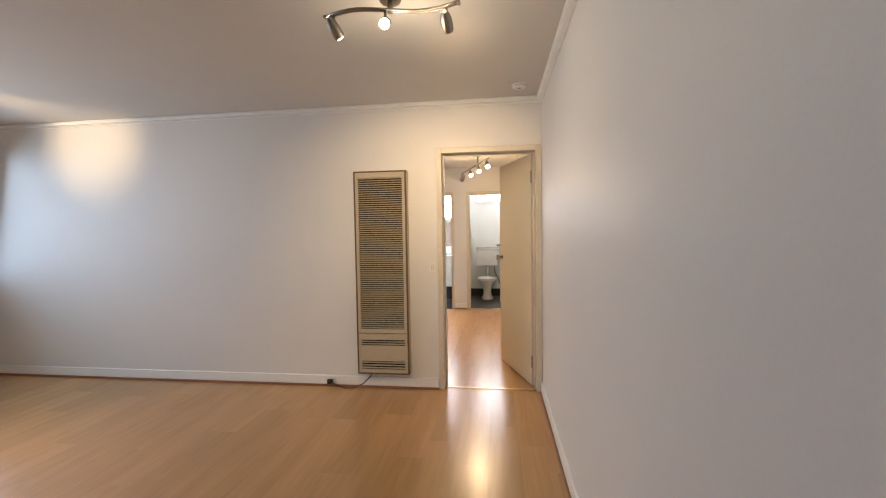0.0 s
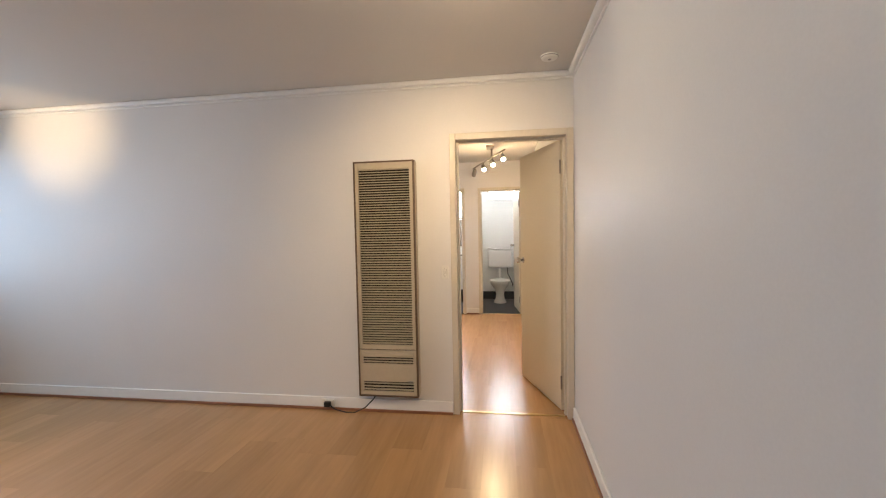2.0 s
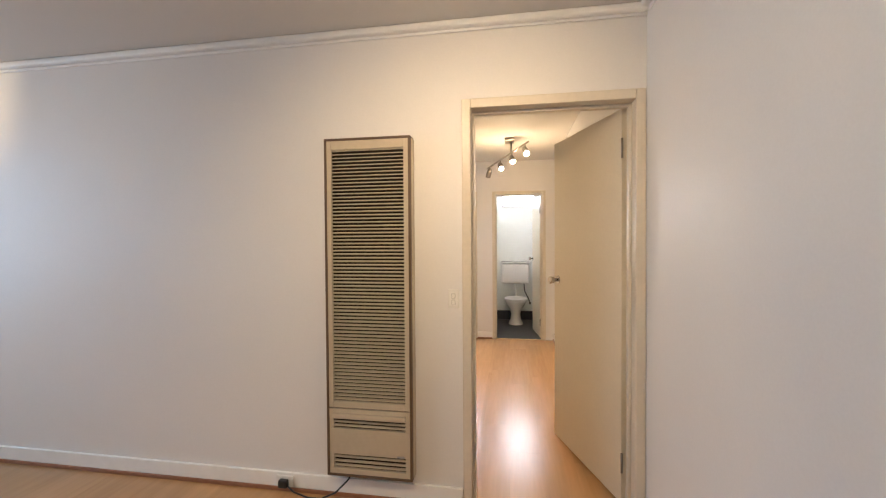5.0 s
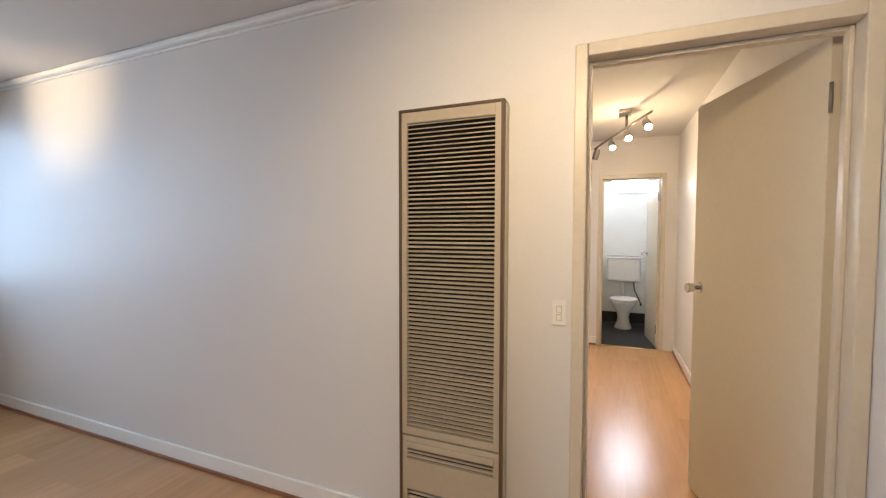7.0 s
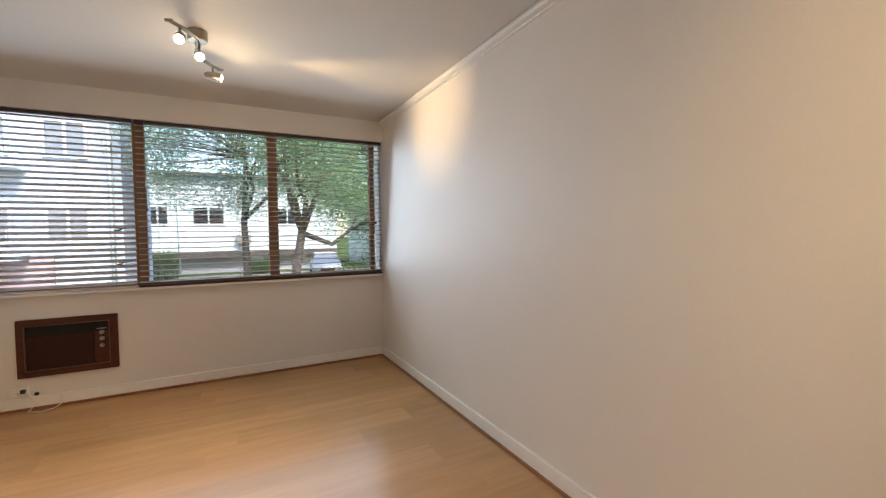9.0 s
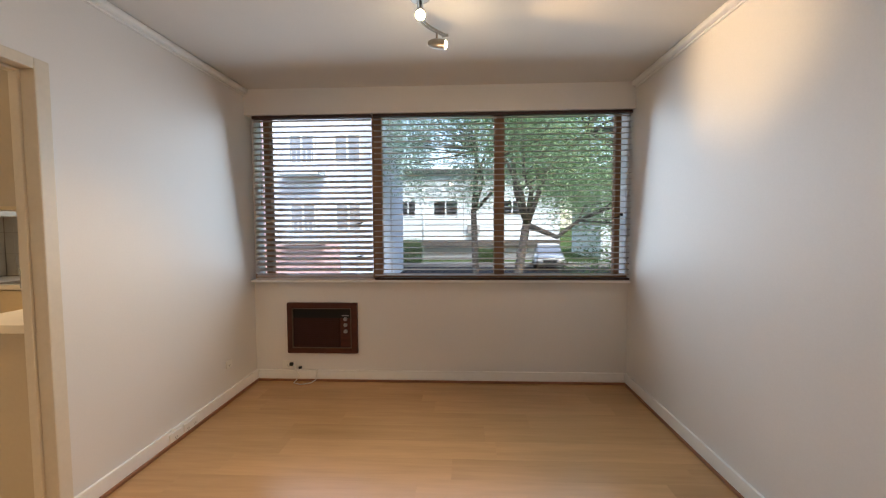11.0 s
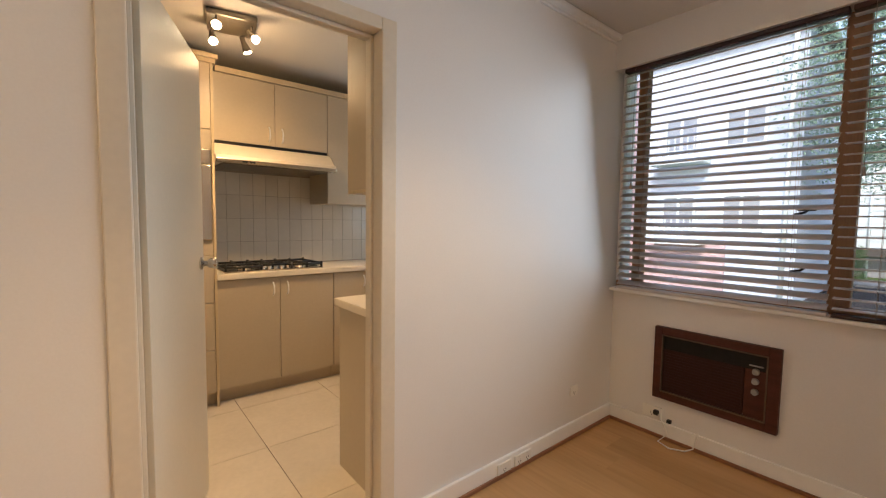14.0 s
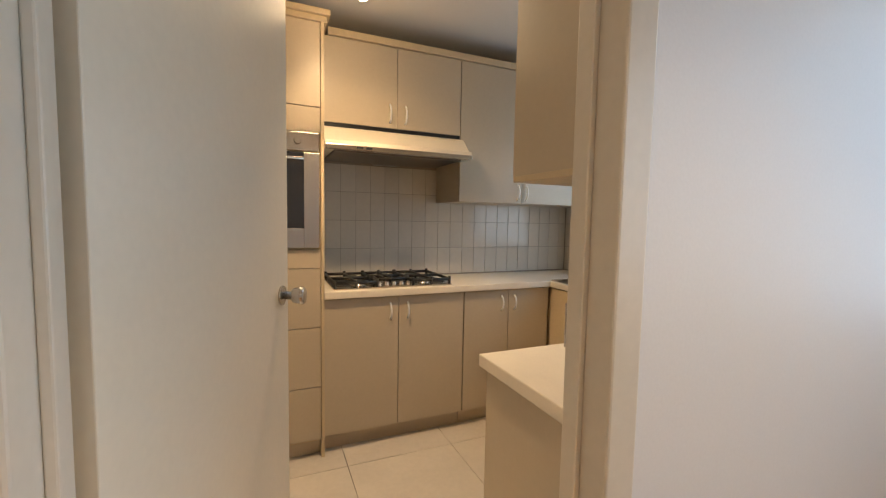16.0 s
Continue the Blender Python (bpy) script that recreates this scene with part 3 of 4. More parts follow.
# ---- window-type air conditioner set through the wall ----
def air_conditioner():
    a = thing("air_conditioner", (XW, 1.085, 0.25), "dark brown woodgrain air conditioner set in the wall", "air conditioner")
    y0, y1, z0, z1, x = 0.789, 1.394, 0.249, 0.683, XW + 0.016
    w = 0.045
    part("surround", boxes((x - 0.06, x + 0.016, y0, y0 + w, z0, z1), (x - 0.06, x + 0.016, y1 - w - 0.005, y1, z0, z1),
                           (x - 0.06, x + 0.016, y0 + w, y1 - w - 0.005, z0, z0 + w), (x - 0.06, x + 0.016, y0 + w, y1 - w - 0.005, z1 - w, z1), bev=0.003), M_ACBODY, a)
    iy0, iy1, iz0, iz1 = y0 + w, y1 - w - 0.005, z0 + w, z1 - w
    part("inner_trim", boxes((x, x + 0.021, iy0, iy0 + 0.006, iz0, iz1), (x, x + 0.021, iy1 - 0.006, iy1, iz0, iz1), (x, x + 0.021, iy0 + 0.006, iy1 - 0.006, iz1 - 0.006, iz1), (x, x + 0.021, iy0 + 0.006, iy1 - 0.006, iz0, iz0 + 0.006)), M_BRNMET, a, "thin bronze trim")
    # flat black sheet on the face in place of the slot's shaded depth
    part("air_slot", boxes((x - 0.001, x + 0.003, iy0, iy1, iz1 - 0.085, iz1)), M_HEATDK, a, "air outlet drawn as a black sheet for its shaded depth")
    g1 = iy1 - 0.10
    part("front_panel", boxes((x - 0.03, x + 0.008, iy0 + 0.006, g1, iz0 + 0.006, iz1 - 0.085), bev=0.003), M_ACGRILL, a)
    for i in range(14):
        z = iz0 + 0.022 + i * 0.0165
        part("grille_bar", boxes((x + 0.007, x + 0.012, iy0 + 0.015, g1 - 0.008, z - 0.003, z + 0.003)), M_ACGRILL, a)
    part("control_panel", boxes((x - 0.03, x + 0.010, g1 + 0.003, iy1 - 0.006, iz0 + 0.006, iz1 - 0.085), bev=0.003), M_ACBODY, a)
    cy = (g1 + iy1) / 2
    for z in (0.545, 0.495, 0.440):
        part("control_knob", tube(bmesh.new(), [(x + 0.009, cy, z), (x + 0.026, cy, z)], [0.017, 0.014], 16), M_GREY, a, "grey control knob")
    part("badge", boxes((x + 0.009, x + 0.012, cy - 0.03, cy + 0.03, 0.572, 0.579)), M_GREY, a, "grey lettering bar")


air_conditioner()


# ---- ceiling fittings ----
def spot_head(parent, joint, aim, size=1.0, lit=True, conic=False):
    """A small swivelling spot: a stem down from the rail, a shell along aim and the lit lamp face."""
    j, d = Vector(joint), (Vector(aim) - Vector(joint)).normalized()
    c = j + Vector((0, 0, -0.055 * size))
    st = part("stem", tube(bmesh.new(), [j, c], 0.006 * size, 8), M_NICKEL, parent)
    L = 0.048 * size
    rs = (0.010, 0.020, 0.026, 0.027, 0.025) if not conic else (0.012, 0.014, 0.016, 0.022, 0.028)
    sh = part("lamp_shell", tube(bmesh.new(), [c - d * L, c - d * L * 0.7, c - d * L * 0.2, c + d * L * 0.4, c + d * L], [r * size for r in rs], 16, caps=False), M_NICKEL, parent)
    part("bulb", tube(bmesh.new(), [c + d * L * 0.72, c + d * L * 0.95, c + d * L * 1.12], [0.018 * size, 0.022 * size, 0.012 * size], 14), M_BULB if lit else M_CHROME, sh, "glowing halogen bulb")


def wave_fitting(cx, cy, ang, heads, label):
    """A wavy double-rail spot fitting on a round ceiling cup."""
    f = thing("spotlight_fitting", (cx, cy, ZC), label, "ceiling light", "living room ceiling lights")
    u, v = Vector((math.cos(ang), math.sin(ang), 0)), Vector((-math.sin(ang), math.cos(ang), 0))
    c = Vector((cx, cy, 2.362))
    part("ceiling_cup", lathe(bmesh.new(), (cx, cy, ZC - 0.055), [(0.046, 0), (0.05, 0.006), (0.05, 0.05), (0.052, 0.0545)], 28), M_NICKEL, f)
    part("centre_post", tube(bmesh.new(), [(cx, cy, 2.402), (cx, cy, 2.350)], 0.012, 12), M_NICKEL, f)
    for o in (-0.009, 0.009):
        pts = [c + u * s + v * (0.055 * math.sin(s * 10.2) + o) + Vector((0, 0, 0.01 * math.sin(s * 10.2))) for s in np.linspace(-0.31, 0.31, 25)]
        part("rail", tube(bmesh.new(), pts, 0.0055, 8), M_NICKEL, f)
    for s in (-0.31, 0.31):
        p = c + u * s + v * (0.055 * math.sin(s * 10.2)) + Vector((0, 0, 0.01 * math.sin(s * 10.2)))
        part("end_cap", tube(bmesh.new(), [p - v * 0.017, p + v * 0.017], 0.008, 8), M_NICKEL, f)
    for s, aim in heads:
        p = c + u * s + v * (0.055 * math.sin(s * 10.2)) + Vector((0, 0, -0.004))
        spot_head(f, p, aim)


wave_fitting(-0.195, 2.03, radians(-3.5), [(-0.26, (-0.25, 2.5, 1.9)), (-0.02, (-0.05, 0.9, 1.7)), (0.25, (0.12, 3.0, 1.95))], "brushed nickel wavy spotlight bar with lit bulbs on the ceiling")
wave_fitting(-3.365, 2.09, radians(160), [(-0.26, (-1.6, 1.9, 1.4)), (-0.05, (-1.8, 2.2, 1.5)), (0.26, (-3.5, 3.2, 2.2))], "brushed nickel wavy spotlight bar near the window")

hl = thing("spotlight_fitting", (0.005, 6.1, ZC), "dark metal straight spotlight bar on the hall ceiling", "ceiling light")
part("ceiling_plate", boxes((-0.045, 0.055, 6.01, 6.19, ZC - 0.03, ZC - 0.001), bev=0.004), M_NICKEL, hl)
A, B = Vector((0.187, 5.69, 2.325)), Vector((-0.28, 6.97, 2.30))
part("rail", tube(bmesh.new(), [A, B], 0.010, 8), M_NICKEL, hl)
part("post", tube(bmesh.new(), [(0.02, 6.15, ZC - 0.03), (0.02, 6.15, 2.31)], 0.012, 8), M_NICKEL, hl)
for k, lit in ((0.06, True), (0.34, True), (0.62, True), (0.95, False)):
    p = A.lerp(B, k)
    spot_head(hl, p, p + Vector((0.15, -0.55, -0.55)) if lit else p + Vector((-0.2, 0.3, -0.6)), 1.25, lit)

kl = thing("spotlight_fitting", (-2.835, -0.865, ZC), "square brushed metal plate with four lit spots", "ceiling light")
bm = boxes((-0.13, 0.13, -0.13, 0.13, -0.035, -0.001), bev=0.008)
bmesh.ops.rotate(bm, verts=bm.verts[:], cent=(0, 0, 0), matrix=Matrix.Rotation(radians(-11), 3, "Z"))
bmesh.ops.translate(bm, verts=bm.verts[:], vec=(-2.835, -0.865, ZC))
part("ceiling_plate", bm, M_NICKEL, kl)
for dx, dy, aim in ((-0.09, 0.08, (-3.1, -0.2, 1.9)), (0.10, 0.09, (-2.5, 0.6, 1.9)), (-0.09, -0.09, (-3.2, -0.9, 1.7)), (0.09, -0.08, (-2.75, -0.5, 1.8))):
    spot_head(kl, (-2.835 + dx, -0.865 + dy, ZC - 0.03), aim, 1.0, True, True)

sd = thing("smoke_alarm", (0.452, 3.37, ZC), "round white smoke alarm on the ceiling", "smoke alarm")
part("body", lathe(bmesh.new(), (0.452, 3.37, ZC - 0.036), [(0.035, 0), (0.046, 0.004), (0.052, 0.014), (0.055, 0.03), (0.055, 0.0355)], 28), M_PLATE, sd)
part("vent_ring", lathe(bmesh.new(), (0.452, 3.37, ZC - 0.020), [(0.0535, 0), (0.0545, 0.003), (0.0545, 0.006), (0.0535, 0.008)], 28), M_GREY, sd)
part("test_button", lathe(bmesh.new(), (0.452, 3.37, ZC - 0.040), [(0.010, 0), (0.012, 0.002), (0.012, 0.006)], 16), M_GREY, sd)
sd.scale = (1, 1, 0.65)

# ---- kitchen ----
def pull(parent, x, y, z0, z1, axis="y"):
    """A slim upright bow handle standing off a front at y (or x)."""
    pts = []
    for k in np.linspace(0, 1, 9):
        o = 0.026 * math.sin(math.pi * k) ** 0.6 if 0 < k < 1 else 0.0
        z = z0 + (z1 - z0) * k
        pts.append((x, y + o, z) if axis == "y" else (x + o, y, z))
    part("handle", tube(bmesh.new(), pts, 0.0055, 8), M_PLATE, parent, "white plastic bow handle")


structure("splashback", boxes((XW, -2.794, YB, YB + 0.006, 0.9, 1.68), (XW, XW + 0.004, YB + 0.006, -1.15, 0.9, 1.44)), M_GROUT, "cream glazed splashback of upright tiles", "splashback")
FR = -1.245     # front plane of the base units


def base_unit(x0, x1, seams, handles, group="base cabinets"):
    u = thing("base_cabinet", ((x0 + x1) / 2, -1.5, 0), "beige laminate base cabinet with white bow handles", "cabinet", group)
    part("body", boxes((x0, x1, YB + 0.01, FR - 0.019, 0.1, 0.868)), M_LAMEDGE, u)
    part("kickboard", boxes((x0, x1, FR - 0.075, FR - 0.06, 0, 0.1)), M_LAM, u)
    edges = [x0, *seams, x1]
    for i, (a, b) in enumerate(zip(edges, edges[1:])):
        d = part("door", boxes((a + 0.0018, b - 0.0018, FR - 0.018, FR, 0.105, 0.866), bev=0.0015), M_LAM, u)
        if handles[i] is not None:
            pull(d, handles[i], FR, 0.735, 0.83)


base_unit(-3.634, -2.795, [-3.214], [-3.267, -3.164])
base_unit(-4.277, -3.638, [-3.959], [-4.002, -3.907])
wb = thing("base_cabinet", (-4.57, -0.9, 0), "beige laminate base cabinet under the sink bench", "cabinet", "base cabinets")
part("body", boxes((XW + 0.01, -4.302, YB + 0.01, -0.2, 0.1, 0.868)), M_LAMEDGE, wb)
part("kickboard", boxes((-4.362, -4.347, FR, -0.2, 0, 0.1)), M_LAM, wb)
for a, b in ((-1.22, -0.73), (-0.726, -0.2)):
    d = part("door", boxes((-4.300, -4.282, a, b - 0.003, 0.105, 0.866), bev=0.0015), M_LAMEDGE, wb)
    pull(d, -4.282, b - 0.05, 0.735, 0.83, "x")

bt = thing("benchtop", (-3.542, -1.5, 0.87), "cream speckled laminate benchtop with a square edge", "benchtop")
part("top", boxes((XW + 0.006, -2.795, YB + 0.014, -1.222, 0.872, 0.912), bev=0.004), M_BENCH, bt)
part("sink_run", boxes((XW + 0.006, -4.267, -1.2225, -0.2, 0.872, 0.9115), bev=0.004), M_BENCH, bt)

pen = thing("island_cabinet", (-3.842, 0.13, 0), "beige laminate cabinet against the wall with a cream top", "cabinet")
part("end_panel", boxes((-3.164, -3.146, -0.088, YK - 0.002, 0.0, 0.852), bev=0.001), M_LAM, pen)
part("body", boxes((XW + 0.02, -3.164, -0.088, YK - 0.002, 0.1, 0.852)), M_LAM, pen)
part("kickboard", boxes((XW + 0.02, -3.164, -0.05, YK - 0.02, 0, 0.1)), M_LAM, pen)
part("top", boxes((XW + 0.02, -3.128, -0.112, YK - 0.001, 0.852, 0.892), bev=0.004), M_BENCH, pen, "cream laminate top")


def tall_unit():
    u = thing("oven_cabinet", (-2.492, -1.48, 0), "tall beige laminate cabinet with a built-in oven and drawers", "cabinet")
    x0, x1, f = -2.777, -2.182, -1.225
    part("side_panel", boxes((-2.794, -2.777, YB + 0.002, f + 0.004, 0.0, 2.30), bev=0.001), M_LAMEDGE, u)
    part("body", boxes((x0, x1, YB + 0.002, f - 0.02, 0.09, 2.30)), M_LAMEDGE, u)
    part("kickboard", boxes((x0, x1, f - 0.07, f - 0.055, 0, 0.09)), M_LAM, u)
    part("top_door", boxes((x0 + 0.002, x1 - 0.002, f - 0.018, f, 1.878, 2.298), bev=0.0015), M_LAM, u)
    part("filler", boxes((x0 + 0.002, x1 - 0.002, f - 0.018, f, 1.748, 1.873), bev=0.0015), M_LAM, u)
    part("lower_filler", boxes((x0 + 0.002, x1 - 0.002, f - 0.018, f, 1.046, 1.142), bev=0.0015), M_LAM, u)
    for a, b in ((0.105, 0.396), (0.400, 0.722), (0.726, 1.042)):
        part("drawer_front", boxes((x0 + 0.002, x1 - 0.002, f - 0.018, f, a + 0.001, b), bev=0.0015), M_LAM, u)
    part("cornice", boxes((-2.808, x1, YB + 0.002, f + 0.008, 2.300, 2.33), (-2.824, x1, YB + 0.002, f + 0.024, 2.33, 2.36), bev=0.004), M_LAMEDGE, u)
    o = thing("oven", (-2.492, -1.25, 1.15), "stainless steel built-in oven with black glass", "oven")
    part("fascia", boxes((x0 + 0.010, x1 - 0.010, f - 0.01, f + 0.010, 1.648, 1.742), bev=0.002), M_STEEL, o)
    part("door_surround", boxes((x0 + 0.010, x0 + 0.085, f - 0.01, f + 0.014, 1.152, 1.640), (x1 - 0.085, x1 - 0.010, f - 0.01, f + 0.014, 1.152, 1.640), (x0 + 0.085, x1 - 0.085, f - 0.01, f + 0.014, 1.152, 1.255), bev=0.002), M_STEEL, o)
    part("glass", boxes((x0 + 0.085, x1 - 0.085, f - 0.01, f + 0.011, 1.255, 1.640)), M_OVENGL, o, "black oven glass")
    part("bar_handle", tube(bmesh.new(), [(x0 + 0.09, f + 0.012, 1.605), (x0 + 0.09, f + 0.045, 1.605), (x1 - 0.09, f + 0.045, 1.605), (x1 - 0.09, f + 0.012, 1.605)], 0.008, 10), M_CHROME, o)
    for i in range(4):
        xx = -2.662 + i * 0.12
        part("control_knob", tube(bmesh.new(), [(xx, f + 0.01, 1.695), (xx, f + 0.03, 1.695)], [0.018, 0.015], 16), M_STEEL, o)


tall_unit()
UF = -1.343


def upper_unit(x0, x1, z0, z1, seams, handles, label, yf=UF, hz=None):
    u = thing("wall_cabinet", ((x0 + x1) / 2, -1.55, z0), label, "cabinet", "wall cabinets")
    part("body", boxes((x0, x1, YB + 0.013, yf - 0.019, z0, z1)), M_LAM, u)
    edges = [x0, *seams, x1]
    for i, (a, b) in enumerate(zip(edges, edges[1:])):
        d = part("door", boxes((a + 0.0015, b - 0.0015, yf - 0.018, yf, z0, z1 - 0.002), bev=0.0015), M_LAM, u)
        if handles[i] is not None:
            pull(d, handles[i], yf, *(hz or (z0 + 0.03, z0 + 0.135)))


upper_unit(-3.630, -2.796, 1.835, 2.293, [-3.221], [-3.272, -3.178], "beige laminate wall cabinet above the rangehood")
upper_unit(-4.795, -3.632, 1.428, 2.293, [-4.099], [-4.132, -4.067], "tall beige laminate wall cabinet over the bench", UF, (1.45, 1.555))
pel = thing("cabinet_pelmet", (-3.742, UF, 2.295), "beige laminate pelmet along the cabinet tops", "pelmet")
part("board", boxes((-4.795, -2.827, YB + 0.013, UF + 0.010, 2.295, 2.335), bev=0.003), M_LAMEDGE, pel)
oc = thing("wall_cabinet", (-3.942, 0.24, 1.43), "beige laminate wall cabinet over the island bench", "cabinet", "wall cabinets")
part("body", boxes((XW + 0.01, -3.132, 0.085, YK - 0.002, 1.43, 2.30)), M_LAM, oc)
part("end_panel", boxes((-3.132, -3.114, 0.075, YK - 0.002, 1.43, 2.30), bev=0.001), M_LAM, oc)
part("bottom_edge", boxes((XW + 0.01, -3.114, 0.078, YK - 0.002, 1.415, 1.43), bev=0.001), M_LAMEDGE, oc)
for a, b in ((-4.79, -3.942), (-3.938, -3.136)):
    part("door", boxes((a, b, 0.066, 0.084, 1.43, 2.298), bev=0.0015), M_LAM, oc)
part("cornice", boxes((XW + 0.01, -3.107, 0.06, YK - 0.002, 2.302, 2.36), bev=0.003), M_LAMEDGE, oc)


def rangehood():
    h = thing("rangehood", (-3.212, -1.4, 1.66), "cream slide-out rangehood under the wall cabinet", "rangehood")
    x0, x1 = -3.642, -2.797
    bm = bmesh.new()
    prof = ((YB + 0.014, 1.678), (YB + 0.014, 1.812), (-1.345, 1.812), (-1.315, 1.800), (-1.235, 1.722), (-1.205, 1.716), (-1.200, 1.690), (-1.215, 1.672))
    a, b = [bm.verts.new((x0, y, z)) for y, z in prof], [bm.verts.new((x1, y, z)) for y, z in prof]
    bm.faces.new(a), bm.faces.new(b[::-1])
    for i in range(len(prof)):
        j = (i + 1) % len(prof)
        bm.faces.new((a[i], b[i], b[j], a[j]))
    part("body", bm, M_HOOD, h)
    part("visor", boxes((x0 + 0.002, x1 - 0.002, -1.215, -1.186, 1.668, 1.694), bev=0.004), M_STEEL, h, "bright metal front visor")
    part("filter", boxes((x0 + 0.05, x1 - 0.05, -1.66, -1.24, 1.664, 1.679), bev=0.003), M_FILTER, h, "grey mesh grease filter")
    part("shadow_gap", boxes((x0 + 0.012, x1 - 0.002, YB + 0.02, -1.348, 1.8125, 1.834)), M_BLACK, h)
    for xx in (-3.022, -2.972):
        part("switch", boxes((xx - 0.016, xx + 0.016, -1.187, -1.182, 1.676, 1.688)), M_BLACK, h)
    part("light_cover", boxes((-3.342, -3.162, -1.70, -1.665, 1.660, 1.679), bev=0.003), M_GREY, h)


rangehood()


def cooktop():
    c = thing("gas_cooktop", (-3.204, -1.45, 0.912), "stainless gas cooktop with black cast trivets", "cooktop")
    x0, x1, y0, y1 = -3.559, -2.849, -1.70, -1.262
    part("tray", boxes((x0, x1, y0, y1, 0.9125, 0.922), bev=0.004), M_STEEL, c)
    burners = [(-3.404, -1.58, 0.045), (-3.404, -1.36, 0.032), (-3.004, -1.58, 0.036), (-3.004, -1.37, 0.045), (-3.204, -1.56, 0.055)]
    for x, y, r in burners:
        b = part("burner", lathe(bmesh.new(), (x, y, 0.921), [(r * 1.25, 0), (r * 1.25, 0.004), (r, 0.006), (r, 0.014), (r * 0.9, 0.018)], 20), M_STEEL, c)
        part("burner_cap", lathe(bmesh.new(), (x, y, 0.939), [(r * 0.95, 0), (r, 0.003), (r * 0.9, 0.008)], 20), M_BLACK, b, "black enamel burner cap")
    part("spill_pan", boxes((x0 + 0.012, x1 - 0.012, y0 + 0.012, y1 - 0.085, 0.9205, 0.9245), bev=0.001), M_BLACK, c, "black enamel burner area")
    for xa, xb in ((x0 + 0.01, -3.314), (-3.309, -3.099), (-3.094, x1 - 0.01)):
        bm = bmesh.new()
        ya, yb = y0 + 0.02, (y1 - 0.02 if xb != -3.099 else y1 - 0.12)
        z = 0.948
        for p, q in (((xa, ya), (xb, ya)), ((xa, yb), (xb, yb)), ((xa, ya), (xa, yb)), ((xb, ya), (xb, yb)), ((xa, (ya + yb) / 2), (xb, (ya + yb) / 2)), (((xa + xb) / 2, ya), ((xa + xb) / 2, yb))):
            tube(bm, [(*p, z), (*q, z)], 0.009, 6)
        for px in (xa, (xa + xb) / 2, xb):
            for py in (ya, yb):
                tube(bm, [(px, py, 0.921), (px, py, 0.966)], 0.009, 6)
        part("trivet", bm, M_BLACK, c, "black cast iron trivet")
    for i in range(5):
        x = -3.289 + i * 0.045
        part("control_knob", lathe(bmesh.new(), (x, -1.30, 0.921), [(0.017, 0), (0.017, 0.006), (0.014, 0.022), (0.012, 0.024)], 16), M_STEEL, c, "steel gas knob")


cooktop()
sink = thing("kitchen_sink", (-4.57, -0.9, 0.912), "stainless steel sink set in the bench", "sink")
part("rim", boxes((-4.76, -4.29, -1.24, -0.5, 0.911, 0.918), bev=0.002), M_STEEL, sink)
bm = tube(bmesh.new(), [(-4.74, -0.85, 0.917), (-4.74, -0.85, 1.10), (-4.72, -0.85, 1.15), (-4.66, -0.85, 1.16), (-4.62, -0.85, 1.13)], 0.010, 10)
part("tap", bm, M_CHROME, sink)
kw = thing("window_2", (XW, -0.57, 1.02), "plain kitchen window over the sink", "window", "", "structure")
part("window_frame", boxes((-4.92, -4.86, -1.15, -1.10, 1.02, 2.05), (-4.92, -4.86, -0.05, 0.0, 1.02, 2.05), (-4.92, -4.86, -1.10, -0.05, 1.02, 1.07), (-4.92, -4.86, -1.10, -0.05, 2.0, 2.05), bev=0.003), M_TIMBER, kw)
p = part("pane", boxes((-4.892, -4.888, -1.10, -0.05, 1.07, 2.0)), M_GLASS, kw)
p.visible_shadow = False
strike = thing("door_strike", (D2[0] + 0.005, 0.40, 1.11), "small chrome strike plate on the kitchen door jamb", "strike plate")
part("plate", boxes((D2[0] + 0.0042, D2[0] + 0.0065, 0.393, 0.415, 1.075, 1.16), bev=0.0008), M_CHROME, strike)
part("slot", boxes((D2[0] + 0.0062, D2[0] + 0.0072, 0.399, 0.408, 1.09, 1.145)), M_BLACK, strike)


# ---- toilet and bathroom ----
def toilet():
    t = thing("toilet", (0.155, 8.520, 0), "white porcelain toilet with a low cistern", "toilet")
    part("pedestal", lathe(bmesh.new(), (0.155, 8.420, 0), [(0.12, 0), (0.115, 0.02), (0.085, 0.08), (0.075, 0.16), (0.095, 0.24), (0.15, 0.32), (0.178, 0.375), (0.18, 0.395)], 28, 1.0, 1.3), M_PORC, t)
    part("seat", lathe(bmesh.new(), (0.155, 8.400, 0.397), [(0.178, 0), (0.186, 0.006), (0.186, 0.022), (0.178, 0.03)], 28, 1.0, 1.2), M_PLATE, t, "white plastic seat and lid")
    part("neck", tube(bmesh.new(), [(0.155, 8.600, 0.30), (0.155, 8.730, 0.42), (0.155, 8.730, 0.62)], 0.028, 12), M_PORC, t)
    part("cistern", boxes((-0.075, 0.385, 8.600, 8.785, 0.635, 0.975), bev=0.03, ), M_PORC, t)
    part("cistern_lid", boxes((-0.085, 0.395, 8.590, 8.790, 0.978, 1.008), bev=0.012), M_PORC, t)
    part("flush_button", boxes((0.125, 0.185, 8.670, 8.720, 1.008, 1.016), bev=0.003), M_CHROME, t)
    part("water_hose", tube(bmesh.new(), [(0.30, 8.750, 0.63), (0.31, 8.730, 0.50), (0.37, 8.720, 0.38), (0.40, 8.760, 0.30)], 0.008, 8), M_BLACK, t, "dark braided water hose")
